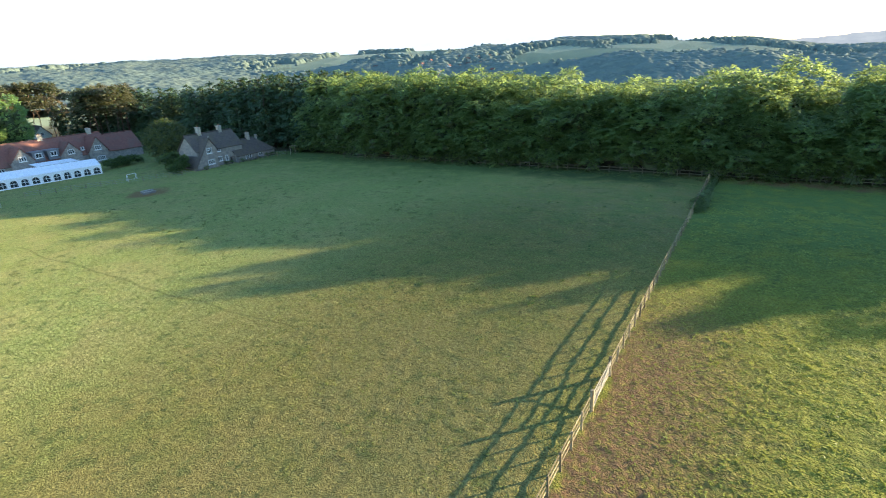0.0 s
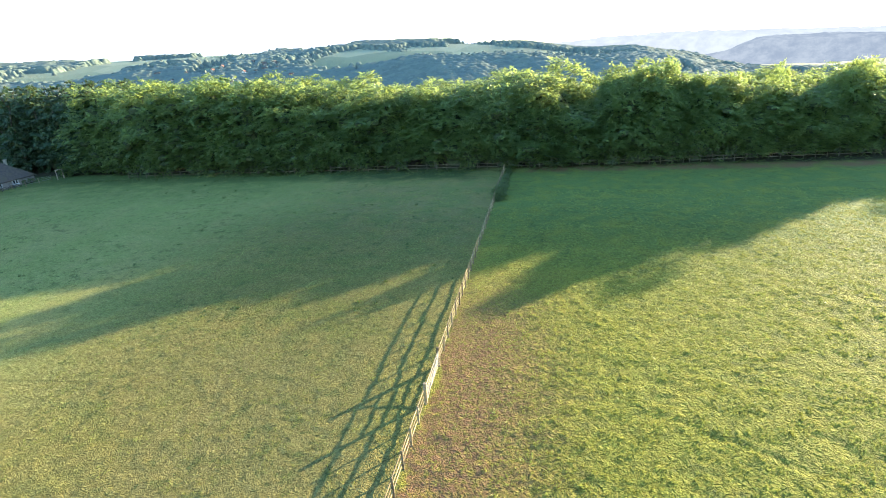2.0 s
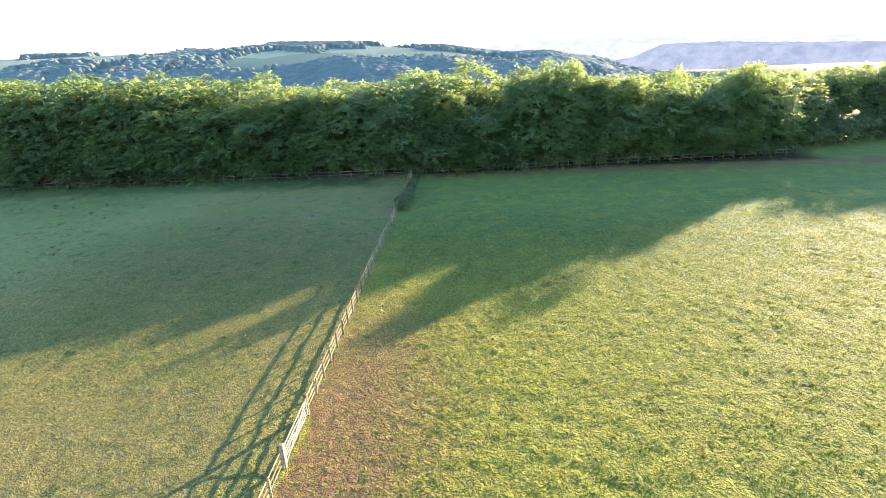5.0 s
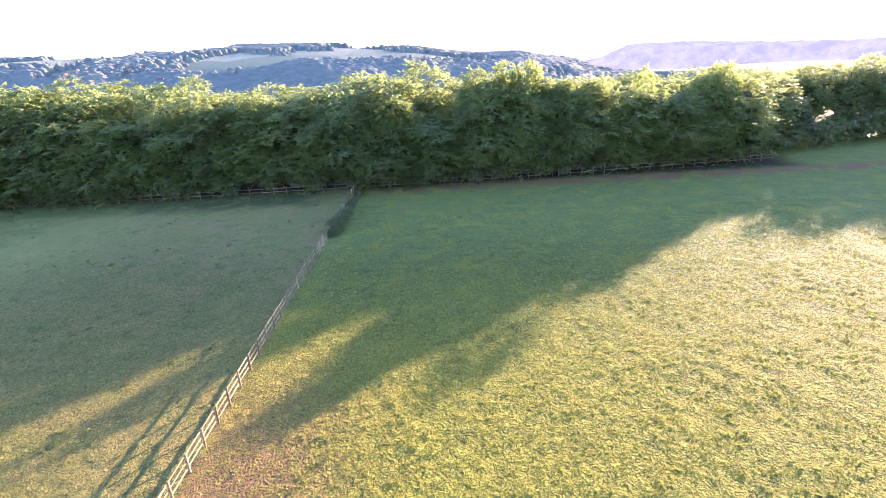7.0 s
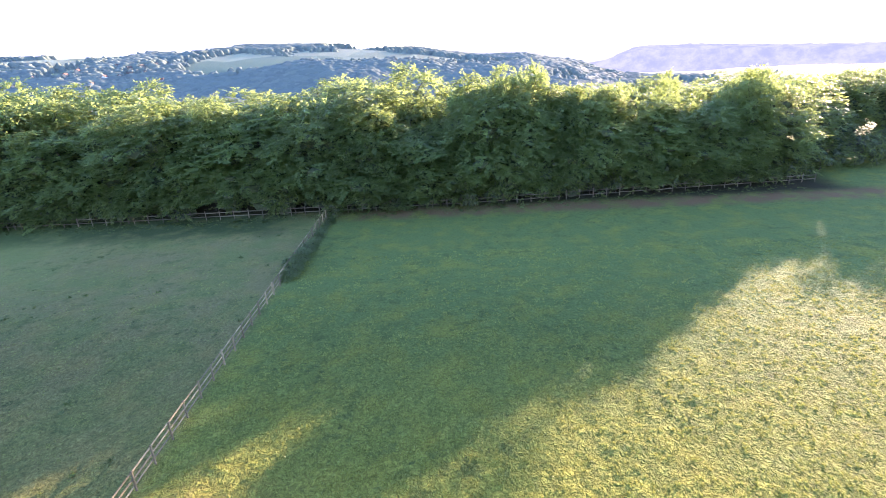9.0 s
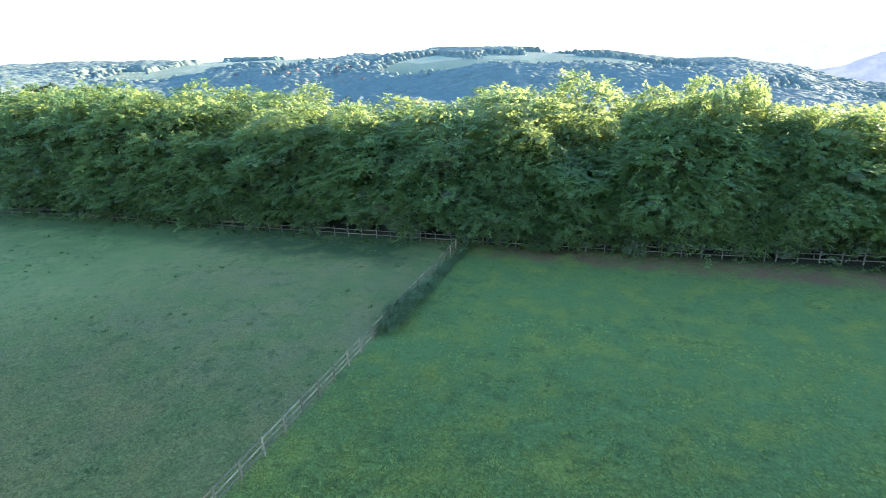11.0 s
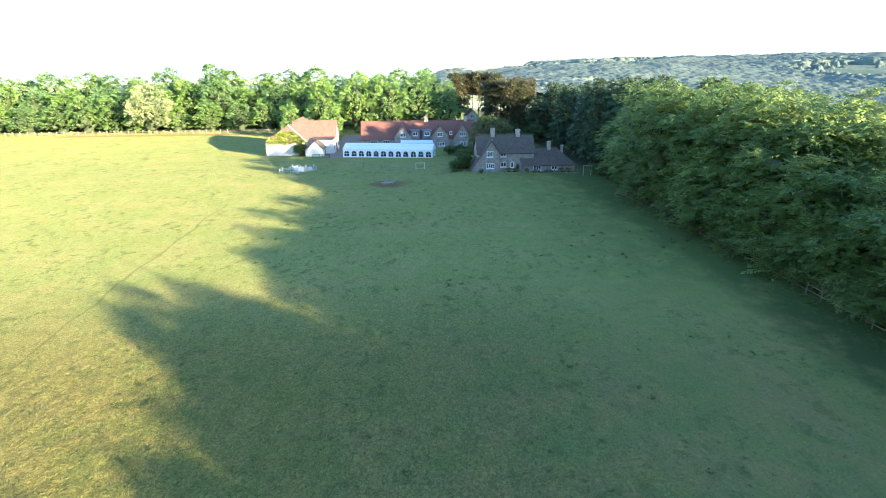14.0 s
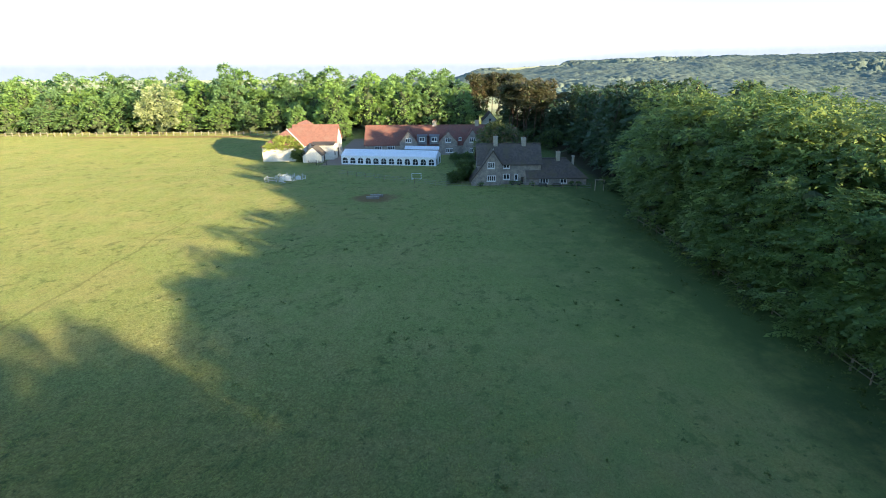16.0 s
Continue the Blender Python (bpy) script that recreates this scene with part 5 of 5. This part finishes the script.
jump(-117.6, 27.4, 1.3, 1.9, "white show jump with poles and a filler board", WHITE_PAINT, 0.9)
jump(-116.2, 24.6, 1.75, 1.5, "low white show jump with pale poles", JUMP_PAINT)
jump(-118.9, 29.0, 1.5, 1.5, "pale show jump pushed together with others", PALE_WOOD, 0.7)
jump(-115.6, 26.6, 0.6, 1.4, "show jump wing set turned aside", WHITE_PAINT)
jump(-119.2, 26.0, 1.9, 1.3, "chalky white show jump at the back of the cluster", JUMP_PAINT, 0.8)


def yard_hurdle(x, y, label):
    z = height(x, y)
    ob = thing("hurdle", (x, y, z), label, "hurdle", "hurdles at the yard entrance")
    for e in (-0.9, 0.9):
        part("post", worn_box(x - 0.05, y + e - 0.05, z - 0.2, x + 0.05, y + e + 0.05, z + 1.15), DARK_WOOD, ob)
    for h in (0.35, 0.7, 1.0):
        part("rail", worn_box(x - 0.02, y - 0.85, z + h - 0.05, x + 0.02, y + 0.85, z + h + 0.05), DARK_WOOD, ob)


yard_hurdle(-138.6, 27.2, "dark timber hurdle at the yard")
yard_hurdle(-138.2, 29.6, "dark timber hurdle beside the gravel yard")


def garden_fence():
    pts = [(-124.0, 36.0), (-120.0, 42.0), (-114.5, 50.0), (-109.6, 58.0), (-108.6, 66.0), (-108.2, 76.0), (-106.2, 85.5)]
    ob = thing("garden_fence", (*pts[0], height(*pts[0])), "low post and wire fence round the cottage garden", "fence")
    tops = []
    for (xa, ya), (xb, yb) in zip(pts, pts[1:]):
        n = max(2, round(math.hypot(xb - xa, yb - ya) / 2.4))
        for i in range(n):
            x, y = xa + (xb - xa) * i / n, ya + (yb - ya) * i / n
            z = height(x, y)
            part("post", worn_box(x - 0.045, y - 0.045, z - 0.2, x + 0.045, y + 0.045, z + 1.05), POST_WOOD, ob)
            tops.append((x, y, z))
    for h in (0.35, 0.68, 0.98):
        part("wire", tube([(x, y, z + h) for x, y, z in tops], [0.018] * len(tops), 4), WIRE, ob)


garden_fence()


def hedge(name, x0, y0, x1, y1, h, w, seed, label, material=None, count=1100, category="hedge"):
    g = np.random.default_rng(seed)
    xm, ym = (x0 + x1) / 2, (y0 + y1) / 2
    ob = thing(name, (xm, ym, height(xm, ym)), label, category)
    n = max(14, int(math.hypot(x1 - x0, y1 - y0) * 4))
    lobes = []
    for i in range(n):
        u = g.random()
        lobes.append((x0 + (x1 - x0) * u + g.normal() * w * 0.3, y0 + (y1 - y0) * u + g.normal() * w * 0.3, height(xm, ym) + 0.4 + (h - 1.2) * g.random(), 0.55 + 0.35 * g.random()))
    leafy("leaves", foliage(g, lobes, count, 0.5, 0.3, 4, 0.2, axis=(xm, ym)), material or HEDGE, ob)


hedge("yew_hedge", -113.0, 60.9, -121.0, 62.2, 3.9, 1.5, 201, "tall dark hedge beside the cottage", count=1500)
hedge("garden_hedge", -140.5, 59.5, -141.5, 67.0, 2.4, 1.6, 202, "clipped dark hedge in front of the farmhouse")
hedge("garden_shrub", -112.6, 59.2, -114.6, 60.0, 2.2, 1.0, 203, "low dark shrub on the lawn", count=500, category="shrub")
# dark hedge added to cover brightly lit pine trunks behind the cottage
hedge("laurel_hedge", -166.0, 76.5, -163.0, 92.0, 5.5, 3.5, 206, "tall dark evergreen hedge under the pines", count=1600)
hedge("field_edge_hedge", -106.5, 86.5, -96.0, 87.8, 2.4, 1.6, 204, "dark undergrowth at the corner of the wood", count=900)
def domed_tree(x, y, h, r, seed, label):
    """An evergreen with a close, evenly rounded head down to the ground."""
    g = np.random.default_rng(seed)
    ob = thing("holm_oak", (0, 0, 0), label, "tree")
    part("trunk", trunk_shape(g, h * 0.8, 0.25, 7, 1.6, r * 0.7), BARK, ob, shade=True)
    lobes = []
    for i in range(58):
        u, a = (i + 0.5) / 58, i * 2.4
        c = 0.5 + 0.5 * math.sin((u - 0.05) * math.pi) if u < 0.5 else math.sqrt(max(0.0, 1 - ((u - 0.5) / 0.52) ** 2))
        s = 0.95 + 0.4 * g.random()
        lobes.append(((r - s * 0.8) * c * math.cos(a), (r - s * 0.8) * c * math.sin(a), 0.6 + u * (h - 1.6), s))
    for i in range(5):
        lobes.append((0, 0, 2 + i * (h - 4.5) / 4, r * 0.55))
    leafy("crown", foliage(g, lobes, 2600, 0.6, 0.27, 5, 0.1), OLIVE, ob)
    ob.location = (x, y, height(x, y))


domed_tree(-130.7, 69.2, 9.9, 5.0, 205, "dark rounded evergreen tree between the houses")


def garden_arch(x, y0, y1, label):
    z = height(x, y0)
    ob = thing("garden_arch", (x, y0, z), label, "arch")
    for y in (y0, y1):
        part("post", worn_box(x - 0.06, y - 0.06, z - 0.3, x + 0.06, y + 0.06, z + 1.85), PALE_WOOD, ob)
    part("lintel", worn_box(x - 0.07, y0 - 0.12, z + 1.854, x + 0.07, y1 + 0.12, z + 1.97), PALE_WOOD, ob)


garden_arch(-105.6, 83.5, 85.0, "weathered timber frame standing at the end of the garden fence")


def garden_table(x, y, label):
    z = height(x, y) - 0.25
    ob = thing("garden_table", (x, y, z), label, "table", "garden furniture")
    part("tabletop", worn_box(x - 0.4, y - 0.7, z + 0.70, x + 0.4, y + 0.7, z + 0.75), DARK_WOOD, ob)
    for a in (-1, 1):
        for b in (-1, 1):
            part("leg", worn_box(x + a * 0.33 - 0.03, y + b * 0.6 - 0.03, z - 0.1, x + a * 0.33 + 0.03, y + b * 0.6 + 0.03, z + 0.70), DARK_WOOD, ob)
        part("bench", worn_box(x + a * 0.75 - 0.13, y - 0.7, z + 0.42, x + a * 0.75 + 0.13, y + 0.7, z + 0.46), DARK_WOOD, ob)
        for b in (-1, 1):
            part("bench_leg", worn_box(x + a * 0.75 - 0.1, y + b * 0.6 - 0.03, z - 0.1, x + a * 0.75 + 0.1, y + b * 0.6 + 0.03, z + 0.42), DARK_WOOD, ob)


def planter(x, y, label, seed):
    z = height(x, y) - 0.3
    g = np.random.default_rng(seed)
    ob = thing("planter", (x, y, z), label, "planter", "planters by the cottage")
    part("tub", tube([(x, y, z), (x, y, z + 0.45)], [0.24, 0.32], 10), DARK_WOOD, ob)
    leafy("leaves", foliage(g, [(x + g.normal() * 0.15, y + g.normal() * 0.15, z + 0.6 + 0.2 * g.random(), 0.26) for _ in range(5)], 90, 0.3, 0.16, 4, 0.1, axis=(x, y)), HEDGE, ob)


garden_table(-109.8, 75.3, "dark picnic table in front of the cottage")
garden_table(-109.7, 77.8, "dark picnic table under the cottage window")
for i, (x, y) in enumerate(((-110.2, 73.6), (-110.1, 80.6), (-110.2, 81.8), (-111.3, 70.0), (-111.3, 71.2), (-110.4, 64.2))):
    planter(x, y, "dark tub with a leafy plant by the cottage wall", 300 + i)


# ---- far woods and houses ----
def domes(x, y, cell, seed):
    """Rounded crowns of many sizes, side by side: 0 between them, up to 1 on top."""
    u, v = x / cell, y / cell
    iu, iv = np.floor(u).astype(int), np.floor(v).astype(int)
    best = np.zeros_like(x)
    for a in (-1, 0, 1):
        for b in (-1, 0, 1):
            p, q = iu + a, iv + b
            cx = p + 0.5 + 0.8 * (TABLE[(p + seed) % 256, q % 256] - 0.5)
            cy = q + 0.5 + 0.8 * (TABLE[(p + 91) % 256, (q + seed) % 256] - 0.5)
            r = 0.45 + 0.45 * TABLE[(p + 37) % 256, (q + 53) % 256]
            d = np.hypot(u - cx, v - cy) / r
            best = np.maximum(best, r * np.sqrt(np.clip(1 - d * d, 0, 1)))
    return best


def wooded(x, y, r, ridge):
    """Where woods stand (1) and where fields lie (0), with single trees at the margins."""
    top, bank = smooth(r / ridge, 0.71, 0.78), smooth(r / ridge, 0.50, 0.60) * (1 - smooth(r / ridge, 0.68, 0.75))
    return smooth(0.66 - 0.18 * top + 0.25 * bank - (0.7 * vnoise(x, y, 150, 11) + 0.3 * vnoise(x, y, 45, 13)) + 0.20 * (domes(x, y, 8.0, 3) - 0.42), -0.04, 0.06)


RIDGE_AZ, RIDGE_R = [0, 60, 90, 125, 150, 200, 260, 360], [1000, 900, 1000, 1150, 1500, 1500, 1300, 1000]


def far_woods():
    """Woodland on the far slopes: one canopy of rounded crowns, sunk under the ground where fields lie."""
    az = np.radians(np.arange(56, 206, 0.21))
    ridge0 = np.interp(np.degrees(az), RIDGE_AZ, RIDGE_R)
    near = np.interp(np.degrees(az), [56, 60, 135, 150, 180, 206], [520, 520, 560, 560, 520, 420])
    steps = np.linspace(0, 1, 330)
    r = near[:, None] + (ridge0 * 1.06 - near)[:, None] * steps[None, :]
    r = r + 1.2 * (TABLE[np.arange(r.size).reshape(r.shape) * 7 % 256, np.arange(r.size).reshape(r.shape) // 256 % 256] - 0.5)
    x, y = MID[0] + r * np.cos(az)[:, None], MID[1] + r * np.sin(az)[:, None]
    wood = wooded(x, y, r, ridge0[:, None])
    lump = np.maximum(domes(x, y, 8.0, 3), 0.75 * domes(x + 4, y + 3, 5.5, 9))
    rough = TABLE[(np.arange(r.size).reshape(r.shape) * 13) % 256, (np.arange(r.size).reshape(r.shape) // 256 * 3) % 256] - 0.5
    z = terrain(x, y) - 3.0 + wood * (6.2 + 4.0 * lump + 1.1 * (vnoise(x, y, 4.0, 15) - 0.5) + 0.9 * rough + 4.0 * vnoise(x, y, 40, 16))
    n, m = r.shape
    verts = np.stack([x.ravel(), y.ravel(), z.ravel()], 1)
    i = (np.arange(n - 1)[:, None] * m + np.arange(m - 1)[None, :]).ravel()
    faces = np.stack([i, i + 1, i + m + 1, i + m], 1)
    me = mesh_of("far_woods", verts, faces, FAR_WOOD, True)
    tagged(new("far_woods", me), "distant mixed woodland covering the valley slopes", "woodland", kind="stuff")


far_woods()


def far_house(x, y, turn, w, d, h, wall, roof, label):
    z = height(x, y)
    ob = thing("village_house", (x, y, z), label, "house", "houses of the far village")
    c, s = math.cos(turn), math.sin(turn)
    put = lambda sh: ([(x + p[0] * c - p[1] * s, y + p[0] * s + p[1] * c, z + p[2]) for p in sh[0]], sh[1])
    part("wall", put(prism([(-d / 2, -2), (d / 2, -2), (d / 2, h), (0, h + d * 0.4), (-d / 2, h)], "x", -w / 2, w / 2)), wall, ob)
    for e in (-1, 1):
        part("roof", put(slab([(-w / 2 - 0.3, 0, h + d * 0.4 + 0.25), (w / 2 + 0.3, 0, h + d * 0.4 + 0.25), (w / 2 + 0.3, e * (d / 2 + 0.4), h - 0.1), (-w / 2 - 0.3, e * (d / 2 + 0.4), h - 0.1)], 0.25)), roof, ob)


g = np.random.default_rng(90)
for i in range(36):
    a, r = radians(g.uniform(117, 130)), g.uniform(690, 900)
    far_house(MID[0] + r * math.cos(a), MID[1] + r * math.sin(a), g.random() * 3.1, 5 + 3 * g.random(), 5.0, 5.5 + 2.0 * g.random(), STONE_TRIM if i % 4 else WHITEWASH, STONE_TILE if i % 5 else RED_TILE, "pale village house among trees across the valley")


# ---- weeds and grass ----
def weeds():
    g = np.random.default_rng(15)
    n = 900
    x, y = g.uniform(-98, -17, n), g.uniform(30, 84, n)
    keep = (vnoise(x, y, 9, 20) > 0.45) & (np.abs(x + 16.3) > 0.6)
    # extra dark weeds along the wood, added to deepen the shade there
    ex = g.uniform(-100, 44, 1300)
    ey = np.array([WOOD_LINE(q) for q in ex]) - 0.3 - np.abs(g.normal(size=1300)) * 1.5
    x, y = np.concatenate([x[keep], ex]), np.concatenate([y[keep], ey])
    z = terrain(x, y) + tufts(x, y)
    verts = []
    for i in range(len(x)):
        k, s = 14, 0.05 + 0.13 * g.random() ** 4
        b = np.stack([g.normal(size=k) * s * 0.8, g.normal(size=k) * s * 0.8, np.zeros(k)], 1) + (x[i], y[i], z[i] - 0.02)
        tip = b + np.stack([g.normal(size=k) * s * 0.9, g.normal(size=k) * s * 0.9, s * (0.5 + 0.9 * g.random(k))], 1)
        side = np.stack([g.normal(size=k), g.normal(size=k), g.normal(size=k) * 0.2], 1) * s * 0.32
        mid = (b + tip) / 2
        verts.append(np.stack([b, mid + side, tip, mid - side], 1).reshape(-1, 3))
    v = np.concatenate(verts)
    tagged(new("weeds", mesh_of("weeds", v, np.arange(len(v)).reshape(-1, 4), WEED)), "scattered dark docks and rank tussocks in the pasture", "weeds", kind="stuff")


def grass():
    """Tufts of blades over the near sward, longer and denser east of the fence."""
    g = np.random.default_rng(16)
    n = 76000
    x, y = g.uniform(-46, 38, n), 9 + 62 * g.random(n) ** 1.25
    east = x > -15.5
    keep = (vnoise(x, y, 0.9, 21) > np.where(east, 0.36, 0.46)) & (g.random(n) > 0.85 * smooth(x, -17, -16.2) * (1 - smooth(x, -14, -9)) * (1 - smooth(y, 30, 46)))
    keep &= y > 9 + 6 * vnoise(x, y, 2.5, 33)
    x, y, east = x[keep], y[keep], east[keep]
    n = len(x)
    root = np.stack([x, y, terrain(x, y) + tufts(x, y) - 0.02], 1)
    s = np.where(east, 0.120, 0.078)[:, None] * (0.5 + 0.9 * g.random((n, 1)))
    out = []
    for j in range(4):
        b = root + g.normal(size=(n, 3)) * s * np.array([0.45, 0.45, 0.0])
        lean = g.normal(size=(n, 3)) * 0.42
        lean[:, 2] = 0.75
        side = unit(np.cross(lean, g.normal(size=(n, 3)))) * s * 0.24
        out.append(np.stack([b - side, b + lean * s, b + side], 1))
    v = np.concatenate(out).reshape(-1, 3)
    tagged(new("grass", mesh_of("grass", v, np.arange(len(v)).reshape(-1, 3), BLADE)), "tussocky pasture grass, yellow-green in the low sun", "grass", kind="stuff")


weeds()
grass()
